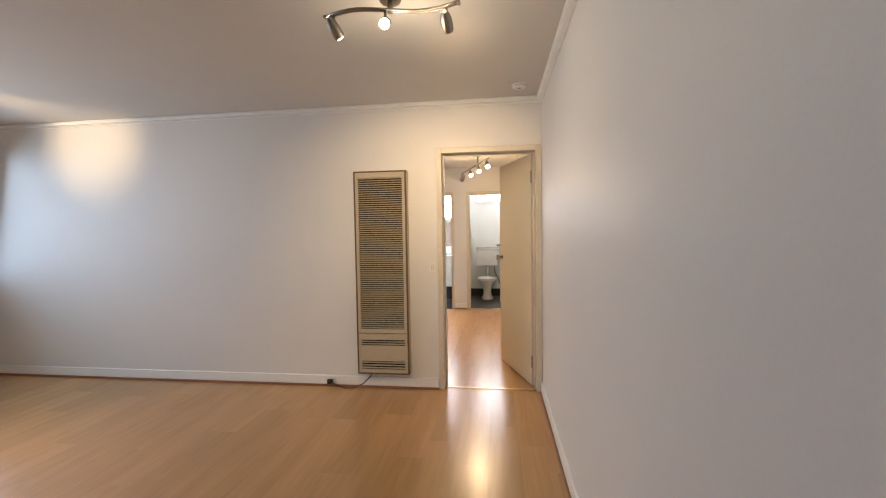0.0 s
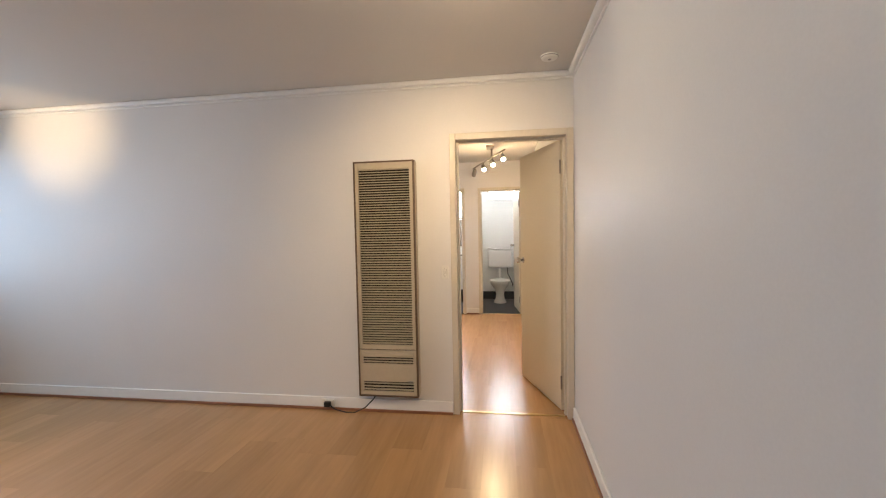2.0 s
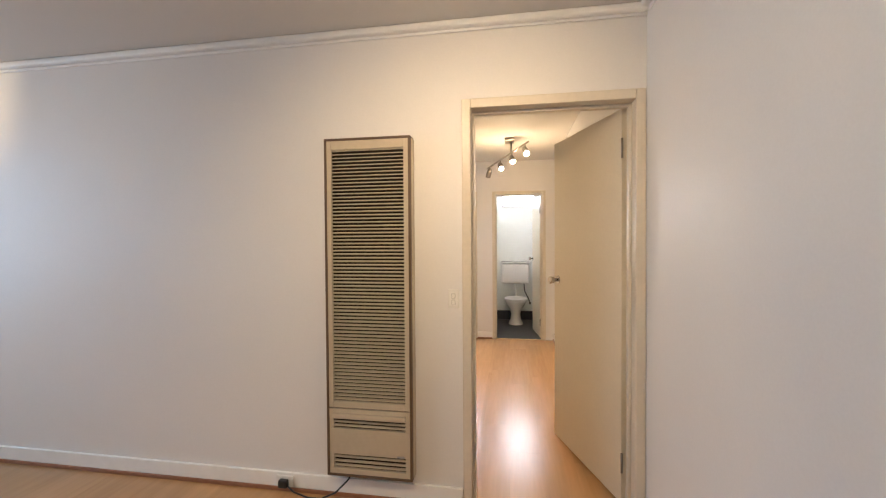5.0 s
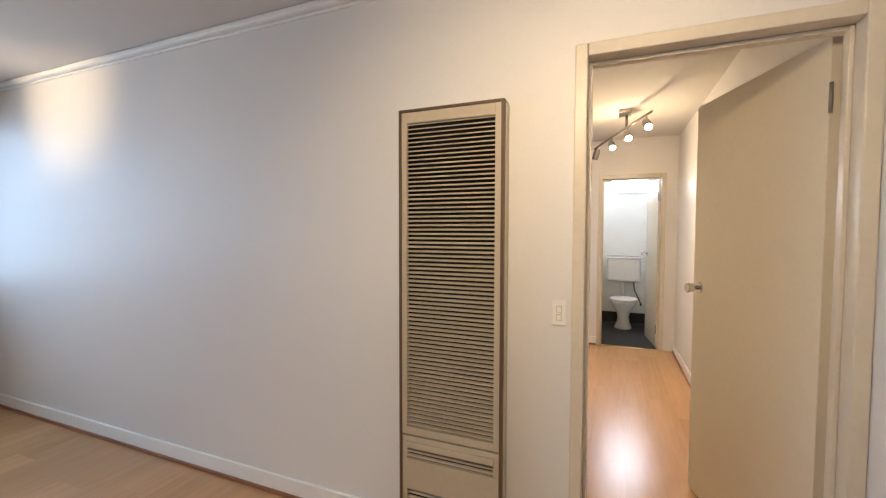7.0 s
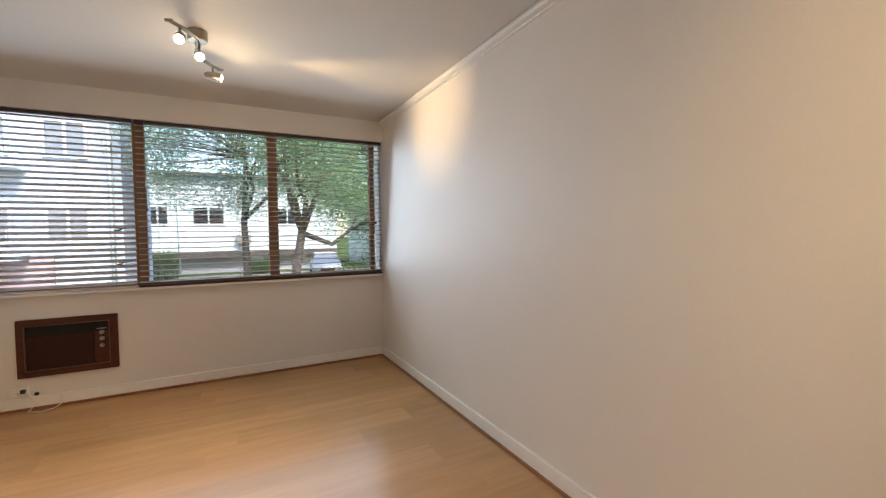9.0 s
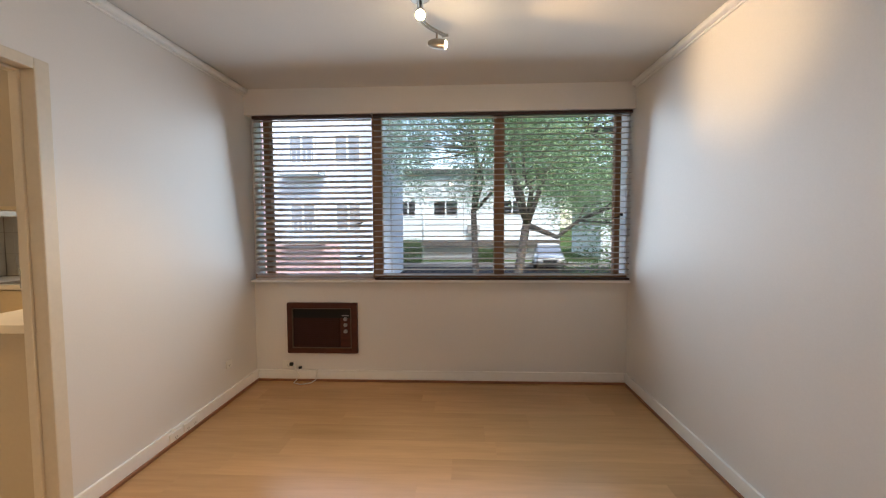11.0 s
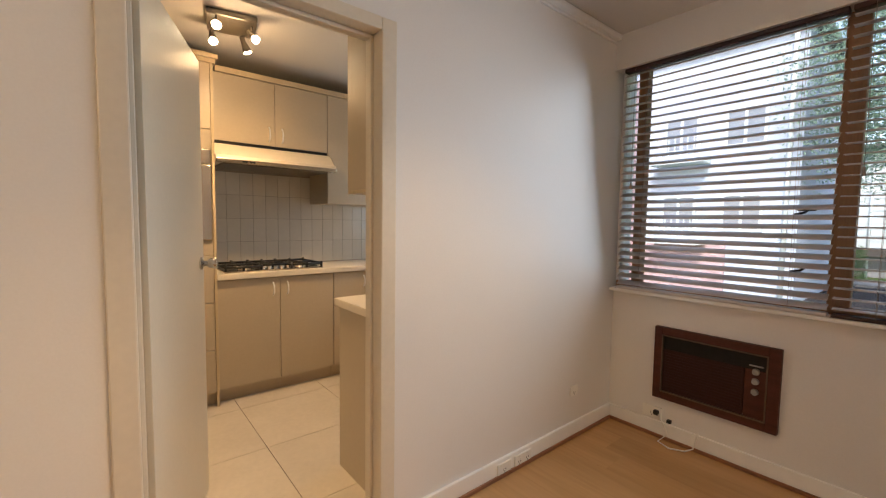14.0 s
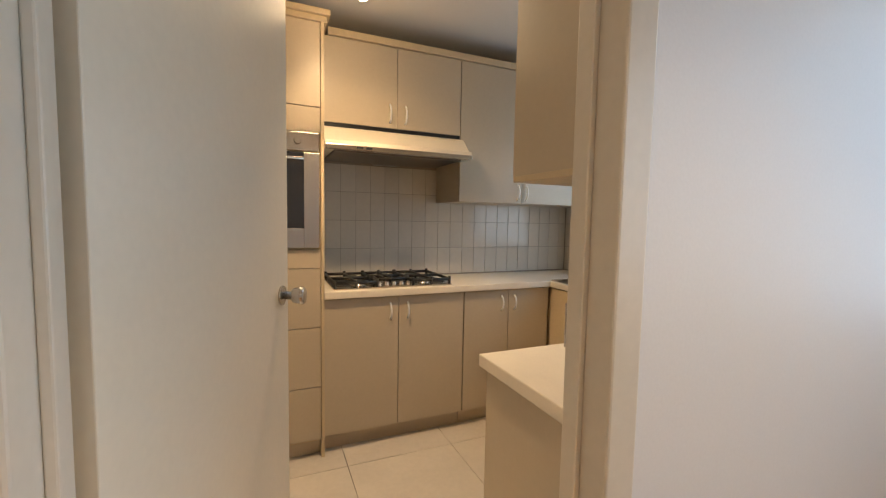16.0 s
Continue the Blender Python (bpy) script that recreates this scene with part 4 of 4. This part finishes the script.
    part("stop_tap", tube(bmesh.new(), [(0.40, 8.795, 0.28), (0.40, 8.740, 0.28), (0.40, 8.740, 0.31)], 0.013, 8), M_BLACK, t)
    return t


pan = toilet()
pan.location.x -= 0.063
ww = thing("window_3", (0.13, 8.800, 1.95), "small frosted window high in the toilet room", "window", "", "structure")
part("pane", boxes((-0.10, 0.40, 8.790, 8.796, 1.97, 2.40)), M_FROST, ww, "frosted glass glowing in place of daylight")
part("window_frame", boxes((-0.13, -0.10, 8.778, 8.799, 1.94, 2.43), (0.40, 0.43, 8.778, 8.799, 1.94, 2.43), (-0.10, 0.40, 8.778, 8.799, 1.94, 1.97), bev=0.003), M_TRIM, ww)
bw = thing("window_4", (-0.9, 8.800, 1.6), "frosted bathroom window", "window", "", "structure")
part("pane", boxes((-1.35, -0.45, 8.790, 8.796, 1.65, 2.25)), M_FROST, bw, "frosted glass glowing in place of daylight")
part("window_frame", boxes((-1.40, -0.40, 8.775, 8.799, 1.60, 1.65), (-1.40, -0.40, 8.775, 8.799, 2.25, 2.30), bev=0.003), M_TRIM, bw)
van = thing("bathroom_vanity", (-0.75, 8.550, 0), "white bathroom vanity with a basin and dark kick", "vanity")
part("body", boxes((-1.3, -0.42, 8.350, 8.785, 0.25, 0.84), bev=0.004), M_PORC, van)
part("kickboard", boxes((-1.28, -0.44, 8.400, 8.780, 0, 0.25)), M_BLACK, van)
part("basin_top", boxes((-1.32, -0.40, 8.320, 8.788, 0.842, 0.885), bev=0.01), M_PORC, van)
part("tap", tube(bmesh.new(), [(-0.62, 8.700, 0.885), (-0.62, 8.700, 1.0), (-0.62, 8.600, 1.02)], 0.014, 10), M_CHROME, van)
mir = thing("bathroom_mirror", (-0.9, 8.785, 1.1), "frameless mirror over the vanity", "mirror")
part("glass", boxes((-1.3, -0.42, 8.780, 8.798, 1.05, 1.58)), M_STEEL, mir)

# ---- outside ----
GZ = -1.25
# the blue cast in the white and grey walls is haze put into their colour
M_RENDER = mat("hazed_white_weatherboard", (0.52, 0.60, 0.63), 0.7, var=0.05, scale=0.8, fine=12, bump=0.1)
M_LILAC = mat("hazed_grey_render", (0.40, 0.47, 0.58), 0.8, var=0.07, scale=0.6, fine=14, bump=0.1)
M_BRICK = mat("pink_brick_face", (0.42, 0.30, 0.32), 0.85, var=0.15, scale=2, fine=16, bump=0.2)
M_ROOF = mat("dark_roof", (0.10, 0.09, 0.09), 0.8, var=0.2)
# glass lightened and blued so that far windows look hazy
M_FARGL = mat("far_window_glass", (0.19, 0.22, 0.27), 0.12, var=0.1, bump=0)
M_ASPH = mat("asphalt", (0.05, 0.05, 0.054), 0.95, var=0.15, scale=0.6, fine=30, bump=0.3, spec=0.0)
M_PATH = mat("concrete_path", (0.26, 0.26, 0.25), 0.95, var=0.1, scale=0.7, fine=20, bump=0.2, spec=0.0)
M_GRASS = mat("lawn", (0.07, 0.11, 0.04), 0.95, var=0.35, scale=1.2, fine=30, bump=0.5, spec=0.0)
M_GARAGE = mat("grey_roller_door", (0.33, 0.34, 0.37), 0.5, var=0.06)
M_FENCE = mat("dark_fence", (0.06, 0.055, 0.05), 0.7, var=0.2)
M_BARK = mat("tree_bark", (0.065, 0.055, 0.048), 0.9, var=0.3, scale=4, fine=30, bump=0.6, stretch=(3, 3, 1))
M_CARPAINT = mat("silver_car_paint", (0.62, 0.63, 0.64), 0.25, metal=0.3, var=0.03, coat=0.6)
M_RED = mat("red_paint", (0.55, 0.05, 0.06), 0.4, var=0.08)
M_TYRE = mat("tyre_rubber", (0.02, 0.02, 0.02), 0.8, var=0.2)


def leaf_material(name, dark, light):
    m = bpy.data.materials.new(name)
    m.use_nodes = True
    n, l = m.node_tree.nodes, m.node_tree.links
    p = n["Principled BSDF"]
    g, r = n.new("ShaderNodeNewGeometry"), n.new("ShaderNodeValToRGB")
    r.color_ramp.elements[0].color, r.color_ramp.elements[1].color = (*dark, 1), (*light, 1)
    l.new(g.outputs["Random Per Island"], r.inputs[0])
    l.new(r.outputs[0], p.inputs["Base Color"])
    p.inputs["Roughness"].default_value = 0.5
    p.inputs["Subsurface Weight"].default_value = 0.0
    tr, mx = n.new("ShaderNodeBsdfTranslucent"), n.new("ShaderNodeMixShader")
    l.new(r.outputs[0], tr.inputs[0])
    mx.inputs[0].default_value = 0.5
    l.new(p.outputs[0], mx.inputs[1])
    l.new(tr.outputs[0], mx.inputs[2])
    l.new(mx.outputs[0], n["Material Output"].inputs[0])
    return m


# tree leaf colours lifted and cooled to imitate the bright haze outside
M_LEAF = leaf_material("street_tree_leaf", (0.09, 0.19, 0.10), (0.36, 0.50, 0.28))
M_LEAF2 = leaf_material("hazed_tree_leaf", (0.10, 0.19, 0.15), (0.36, 0.50, 0.38))
M_HEDGE = leaf_material("hedge_leaf", (0.03, 0.075, 0.02), (0.10, 0.19, 0.05))

structure("ground", boxes((-400, XW - 0.2, -400, 400, GZ - 0.3, GZ)), M_GRASS, "lawn and planted ground outside", "ground")
structure("road", boxes((-27.0, -19.5, -200, 200, GZ - 0.2, GZ + 0.02)), M_ASPH, "dark asphalt street", "road")
structure("pavement", boxes((-19.5, -17.2, -200, 200, GZ - 0.2, GZ + 0.12), (-29.4, -27.0, -200, 200, GZ - 0.2, GZ + 0.12)), M_PATH, "pale concrete footpath with a kerb", "pavement")


def leaves(pts, rng, spread, size):
    """Leaf blades about the given places; returns vertices and faces."""
    n = len(pts)
    p = np.asarray(pts, float) + rng.normal(0, spread, (n, 3))
    a = rng.normal(0, 1, (n, 3))
    a /= np.linalg.norm(a, axis=1)[:, None]
    b = np.cross(a, rng.normal(0, 1, (n, 3)))
    b /= np.linalg.norm(b, axis=1)[:, None]
    s = size * rng.uniform(0.6, 1.4, (n, 1))
    v = np.stack([p - a * s, p + b * s * 0.4, p + a * s, p - b * s * 0.4], axis=1).reshape(-1, 3)
    return v.tolist(), np.arange(4 * n).reshape(-1, 4).tolist()


def tree(at, trunk_h, centre, radii, clumps, seed, material, label, lean=(0, 0), count=14000, size=0.10, clump=0.36):
    """A street tree: a forked trunk, limbs reaching to leaf clumps spread unevenly about an ellipsoid crown, and the leaves."""
    rng = np.random.default_rng(seed)
    t = thing("street_tree", at, label, "tree", "street trees")
    BASE[t.name] = Vector()
    cs = []
    while len(cs) < clumps:
        d = rng.normal(0, 1, 3)
        d = d / np.linalg.norm(d) * rng.uniform(0.35, 1.0) ** 0.6
        p = np.array(centre) + d * np.array(radii)
        if noise.noise(Vector(p) * 0.55) > -0.22:
            cs.append(p)
    cs = np.array(cs)
    bm = bmesh.new()
    top = Vector((lean[0] * trunk_h, lean[1] * trunk_h, trunk_h))
    r0 = 0.030 * trunk_h + 0.05
    mid = top * 0.5 + Vector(rng.normal(0, 0.08, 3))
    tube(bm, [Vector((0, 0, -0.1)), Vector((0, 0, 0.25)) + mid * 0.1, mid, top], [r0 * 1.5, r0 * 1.1, r0 * 0.92, r0 * 0.8], 10)
    mains = []
    for k in range(5):
        c = Vector(cs[int(rng.integers(0, len(cs)))])
        q = top.lerp(c, 0.55) + Vector((0, 0, -0.25))
        w = top.lerp(q, 0.5) + Vector(rng.normal(0, 0.18, 3))
        tube(bm, [top - Vector((0, 0, 0.1)), w, q, c], [r0 * 0.62, r0 * 0.5, r0 * 0.34, 0.02], 7)
        mains += [w, q]
    for c in cs[::3]:
        c = Vector(c)
        m = min(mains, key=lambda v: (v - c).length)
        w = m.lerp(c, 0.5) + Vector(rng.normal(0, 0.15, 3))
        tube(bm, [m, w, c], [r0 * 0.26, r0 * 0.15, 0.012], 5)
    part("trunk", bm, M_BARK, t)
    pick = cs[rng.integers(0, len(cs), count)]
    v, f = leaves(pick, rng, clump, size)
    me = bpy.data.meshes.new("crown")
    me.from_pydata(v, [], f)
    me.materials.append(material)
    c = new("crown", me)
    c.parent = t
    t.location = at
    return t


tree((-19.5, 2.9, GZ), 3.3, (0, -0.3, 7.0), (3.2, 4.4, 3.4), 150, 3, M_LEAF2, "spreading street tree with grey-green leaves", (0.0, -0.03), 70000, 0.050, 0.46)
tree((-12.5, 3.6, GZ), 2.7, (0, 2.5, 5.6), (2.6, 3.9, 3.0), 130, 8, M_LEAF, "large leafy street tree with a forked trunk", (0.0, 0.16), 85000, 0.036, 0.40)
tree((-17.5, 9.0, GZ), 2.8, (0, 0.6, 5.2), (3.2, 4.8, 4.2), 140, 12, M_LEAF, "large leafy street tree at the kerb", (0.0, 0.1), 70000, 0.050, 0.48)
tree((-15.0, 12.5, GZ), 2.6, (0, 0.5, 4.4), (3.2, 3.6, 3.8), 100, 15, M_LEAF2, "leafy street tree farther along", (0.0, 0.0), 45000, 0.052, 0.46)


def far_window(parent, x, y0, y1, z0, z1, lights=2):
    w = part("window", boxes((x - 0.02, x + 0.03, y0, y1, z0, z0 + 0.09), (x - 0.02, x + 0.03, y0, y1, z1 - 0.09, z1), *[(x - 0.02, x + 0.03, y, y + 0.09, z0 + 0.09, z1 - 0.09) for y in np.linspace(y0, y1 - 0.09, lights + 1)]), M_RENDER, parent)
    part("pane", boxes((x - 0.05, x - 0.01, y0 + 0.02, y1 - 0.02, z0 + 0.02, z1 - 0.02)), M_FARGL, w)
    return w


def white_house():
    X = -32.0
    h = thing("white_house", (X - 4, 1.5, GZ), "white two-storey house with a garage below", "house")
    bm = boxes((X - 9, X, -2.9, 9.5, 0.25, 5.2), (X - 9, X - 0.6, -2.9, 9.5, GZ, 0.25))
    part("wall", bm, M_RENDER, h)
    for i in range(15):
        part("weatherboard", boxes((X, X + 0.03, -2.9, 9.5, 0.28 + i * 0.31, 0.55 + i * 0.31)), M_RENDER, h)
    part("roof", boxes((X - 9.4, X + 0.5, -3.2, 9.8, 5.2, 5.35), (X - 8.5, X - 1.5, -2.5, 9.0, 5.35, 5.7)), M_ROOF, h)
    part("fascia_band", boxes((X - 0.2, X + 0.25, -2.9, 9.5, -0.15, 0.28)), M_FENCE, h, "dark band over the garage")
    part("garage_door", boxes((X - 0.62, X - 0.5, -1.0, 3.6, GZ, -0.2)), M_GARAGE, h, "grey roller garage door")
    part("garage_door", boxes((X - 0.62, X - 0.5, 4.4, 8.8, GZ, -0.2)), M_GARAGE, h, "grey roller garage door")
    for i in range(8):
        part("door_slat", boxes((X - 0.51, X - 0.47, -1.0, 3.6, GZ + 0.06 + i * 0.125, GZ + 0.15 + i * 0.125)), M_GARAGE, h)
    far_window(h, X + 0.04, 0.15, 2.05, 2.0, 3.25)
    far_window(h, X + 0.04, -2.3, -1.1, 2.0, 3.25)
    far_window(h, X + 0.04, 5.0, 7.0, 2.0, 3.25)
    part("aircon_box", boxes((X + 0.03, X + 0.5, 2.7, 3.6, 0.75, 1.35), bev=0.03), M_PATH, h, "grey outdoor unit")
    part("downpipe", tube(bmesh.new(), [(X + 0.1, -0.6, GZ), (X + 0.1, -0.6, 5.2)], 0.06, 8), M_RENDER, h)


white_house()


def grey_block():
    X, y1 = -19.0, -1.1
    h = thing("apartment_block", (X - 3, -7, GZ), "pale grey rendered apartment block with a brick base", "apartment block")
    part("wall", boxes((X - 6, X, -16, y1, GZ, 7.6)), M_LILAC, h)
    part("brick_base", boxes((X, X + 0.08, -16, -3.0, GZ, 0.6)), M_BRICK, h)
    part("brick_wing", boxes((X, X + 1.2, -16, -6.3, GZ, 7.0)), M_BRICK, h)
    part("roof", boxes((X - 6.3, X + 0.4, -16.3, y1 + 0.3, 7.6, 7.85)), M_ROOF, h)
    for z in (1.1, 4.0):
        for y in (-2.6, -4.6):
            far_window(h, X + 0.03, y - 0.6, y + 0.6, z, z + 1.3)
        part("balcony", boxes((X, X + 0.9, -5.4, -3.6, z - 0.5, z - 0.35)), M_RENDER, h)
        for i in range(9):
            part("baluster", boxes((X + 0.84, X + 0.88, -5.35 + i * 0.21, -5.32 + i * 0.21, z - 0.35, z + 0.45)), M_RENDER, h)
    part("downpipe", tube(bmesh.new(), [(X + 0.1, y1 - 0.3, GZ), (X + 0.1, y1 - 0.3, 7.6)], 0.07, 8), M_RENDER, h)


grey_block()


def side_house():
    h = thing("cream_house", (-36, 22, GZ), "cream house behind the trees", "house")
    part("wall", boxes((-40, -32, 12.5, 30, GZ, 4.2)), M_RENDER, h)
    bm = bmesh.new()
    a = [bm.verts.new(p) for p in ((-40.5, 12, 4.2), (-31.5, 12, 4.2), (-31.5, 30.5, 4.2), (-40.5, 30.5, 4.2), (-36, 14.5, 6.6), (-36, 28, 6.6))]
    for f in ((0, 1, 4), (1, 2, 5, 4), (2, 3, 5), (3, 0, 4, 5), (3, 2, 1, 0)):
        bm.faces.new([a[i] for i in f])
    part("roof", bm, M_ROOF, h)
    for y in (15, 20, 25):
        far_window(h, -31.96, y, y + 1.8, 0.6, 2.2)


side_house()


def hedge(at, sx, sy, sz, seed, label):
    rng = np.random.default_rng(seed)
    h = thing("hedge", at, label, "hedge")
    BASE[h.name] = Vector()
    pts = rng.uniform(-1, 1, (7000, 3)) * np.array([sx / 2, sy / 2, sz / 2]) + np.array([0, 0, sz / 2])
    v, f = leaves(pts, rng, 0.07, 0.045)
    me = bpy.data.meshes.new("foliage")
    me.from_pydata(v, [], f)
    me.materials.append(M_HEDGE)
    o = new("foliage", me)
    o.parent = h
    bm = bmesh.new()
    for k in range(6):
        x, y = rng.uniform(-sx / 3, sx / 3), rng.uniform(-sy / 3, sy / 3)
        tube(bm, [(x, y, -0.05), (x, y, sz * 0.7)], [0.04, 0.015], 6)
    part("stems", bm, M_BARK, h)


hedge((-28.6, -1.6, GZ + 0.1), 1.4, 2.4, 1.55, 5, "clipped green hedge beside the garage")
hedge((-16.4, 8.2, GZ), 1.6, 4.5, 1.7, 7, "leafy green garden shrubs")
hedge((-29.2, 4.0, GZ + 0.1), 0.8, 1.4, 0.8, 6, "low green shrub by the footpath")


def car(at, angle, paint, label):
    c = thing("parked_car", at, label, "car", "parked cars")
    BASE[c.name] = Vector()
    bm = bmesh.new()
    secs = [(-2.05, 0.55, 0.70, 0.62), (-1.95, 0.40, 0.80, 0.80), (-1.3, 0.30, 0.92, 0.84), (0.0, 0.30, 0.95, 0.86), (1.2, 0.30, 0.95, 0.86), (1.9, 0.36, 0.92, 0.82), (2.05, 0.50, 0.80, 0.66)]
    rings = []
    for x, z0, z1, w in secs:
        rings.append([bm.verts.new((x, y * w, z)) for y, z in ((-1, z0 + 0.1), (-0.9, z0), (0.9, z0), (1, z0 + 0.1), (1.02, (z0 + z1) / 2), (0.92, z1), (-0.92, z1), (-1.02, (z0 + z1) / 2))])
    for a, b in zip(rings, rings[1:]):
        for k in range(8):
            bm.faces.new((a[k], a[(k + 1) % 8], b[(k + 1) % 8], b[k])).smooth = True
    bm.faces.new(rings[0][::-1]), bm.faces.new(rings[-1])
    body = part("body", bm, paint, c)
    bm = bmesh.new()
    lo = [bm.verts.new(p) for p in ((-0.95, -0.78, 0.92), (1.55, -0.78, 0.92), (1.55, 0.78, 0.92), (-0.95, 0.78, 0.92))]
    hi = [bm.verts.new(p) for p in ((-0.25, -0.62, 1.40), (1.05, -0.62, 1.42), (1.05, 0.62, 1.42), (-0.25, 0.62, 1.40))]
    for i in range(4):
        bm.faces.new((lo[i], lo[(i + 1) % 4], hi[(i + 1) % 4], hi[i]))
    part("windows", bm, M_FARGL, c, "dark car glass")
    part("roof", boxes((-0.27, 1.07, -0.63, 0.63, 1.395, 1.44), bev=0.02), paint, c)
    for y in (-0.6, 0.6):
        part("headlight", boxes((-2.06, -1.92, y - 0.16, y + 0.16, 0.60, 0.72), bev=0.03), M_PLATE, c, "clear headlight")
    part("grille", boxes((-2.07, -1.98, -0.38, 0.38, 0.50, 0.66), bev=0.02), M_BLACK, c)
    for x in (-1.3, 1.3):
        for s in (-1, 1):
            w = part("wheel", tube(bmesh.new(), [(x, s * 0.68, 0.31), (x, s * 0.70, 0.31), (x, s * 0.86, 0.31), (x, s * 0.88, 0.31)], [0.28, 0.31, 0.31, 0.27], 20), M_TYRE, c)
            part("rim", tube(bmesh.new(), [(x, s * 0.87, 0.31), (x, s * 0.89, 0.31)], [0.19, 0.17], 16), M_STEEL, w)
    c.matrix_world = Matrix.Translation(at) @ Matrix.Rotation(radians(angle), 4, "Z")


car((-26.0, 7.4, GZ + 0.02), 172, M_CARPAINT, "silver hatchback parked across the street")
car((-21.0, -6.2, GZ + 0.02), 90, M_RED, "red car parked at the kerb")

# ---- floor pieces ----
def planks(parent, x0, x1, y0, y1, seed):
    """Laminate boards along y, 0.193 m wide and 1.28 m long, laid in a broken bond."""
    rnd, w, ln, cache = random.Random(seed), 0.193, 1.28, {}
    x, col = x0, 0
    while x < x1 - 0.002:
        xe = min(x + w, x1)
        y = y0 - rnd.uniform(0, ln)
        while y < y1 - 0.002:
            a, b = max(y, y0), min(y + ln, y1)
            if b - a > 0.01:
                key = (round(xe - x, 3), round(b - a, 3))
                if key not in cache:
                    g, hx, hy = 0.00003, key[0] / 2, key[1] / 2
                    bm = bmesh.new()
                    lo = [bm.verts.new((sx * (hx - g), sy * (hy - g), -0.010)) for sx, sy in ((-1, -1), (1, -1), (1, 1), (-1, 1))]
                    md = [bm.verts.new((sx * (hx - g), sy * (hy - g), -0.00015)) for sx, sy in ((-1, -1), (1, -1), (1, 1), (-1, 1))]
                    hi = [bm.verts.new((sx * (hx - g - 0.0004), sy * (hy - g - 0.0004), 0)) for sx, sy in ((-1, -1), (1, -1), (1, 1), (-1, 1))]
                    bm.faces.new(hi)
                    for i in range(4):
                        bm.faces.new((lo[i], lo[(i + 1) % 4], md[(i + 1) % 4], md[i]))
                        bm.faces.new((md[i], md[(i + 1) % 4], hi[(i + 1) % 4], hi[i]))
                    me = bpy.data.meshes.new("board")
                    bm.to_mesh(me)
                    bm.free()
                    me.materials.append(M_PLANK)
                    cache[key] = me
                o = new("board", cache[key])
                o.parent = parent
                o.location = ((x + xe) / 2, (a + b) / 2, 0)
            y += ln
        x = xe
        col += 1


fl = bpy.data.objects["floor"]
planks(fl, XW, XE, YS, YN, 1)
planks(fl, -1.15, XE, -1.7, YS, 2)
planks(fl, D1[0] - 0.001, HX, YN, YW, 3)
planks(fl, -0.6, D1[0] - 0.001, YN + 0.12, YW, 4)


def tile_grid(parent, name, material, us, vs, gap, depth, place):
    """Flat pieces between the joint lines us and vs; place turns (u, v) into a location and rotation."""
    cache = {}
    for u0, u1 in zip(us, us[1:]):
        for v0, v1 in zip(vs, vs[1:]):
            key = (round(u1 - u0, 3), round(v1 - v0, 3))
            if key not in cache:
                bm = boxes((-key[0] / 2 + gap, key[0] / 2 - gap, -key[1] / 2 + gap, key[1] / 2 - gap, 0, depth), bev=min(0.0015, depth / 3))
                me = bpy.data.meshes.new(name)
                bmesh.ops.recalc_face_normals(bm, faces=bm.faces[:])
                bm.to_mesh(me)
                bm.free()
                me.materials.append(material)
                cache[key] = me
            o = new(name, cache[key])
            o.parent = parent
            loc, rot = place((u0 + u1) / 2, (v0 + v1) / 2)
            o.location, o.rotation_euler = loc, rot


def lines(a, b, first, pitch):
    out = [a]
    x = first
    while x < b - 0.01:
        if x > a + 0.01:
            out.append(x)
        x += pitch
    return out + [b]


kf = bpy.data.objects["floor_kitchen"]
tile_grid(kf, "floor_tile", M_KTILE, lines(XW, -1.62, -4.695, 0.60), lines(YB, YK, -1.69, 0.60), 0.0016, 0.008, lambda u, v: ((u, v, -0.006), (0, 0, 0)))
ks = bpy.data.objects["splashback"]
tile_grid(ks, "wall_tile", M_SPLASH, lines(XW + 0.012, -2.794, -4.734, 0.0985), lines(0.917, 1.66, 1.108, 0.187), 0.0011, 0.006, lambda u, v: ((u, YB + 0.004, v), (radians(-90), 0, 0)))
tile_grid(ks, "wall_tile", M_SPLASH, lines(YB + 0.014, -1.15, -1.64, 0.0985), lines(0.917, 1.43, 1.108, 0.187), 0.0011, 0.006, lambda u, v: ((XW + 0.004, u, v), (radians(90), 0, radians(90))))
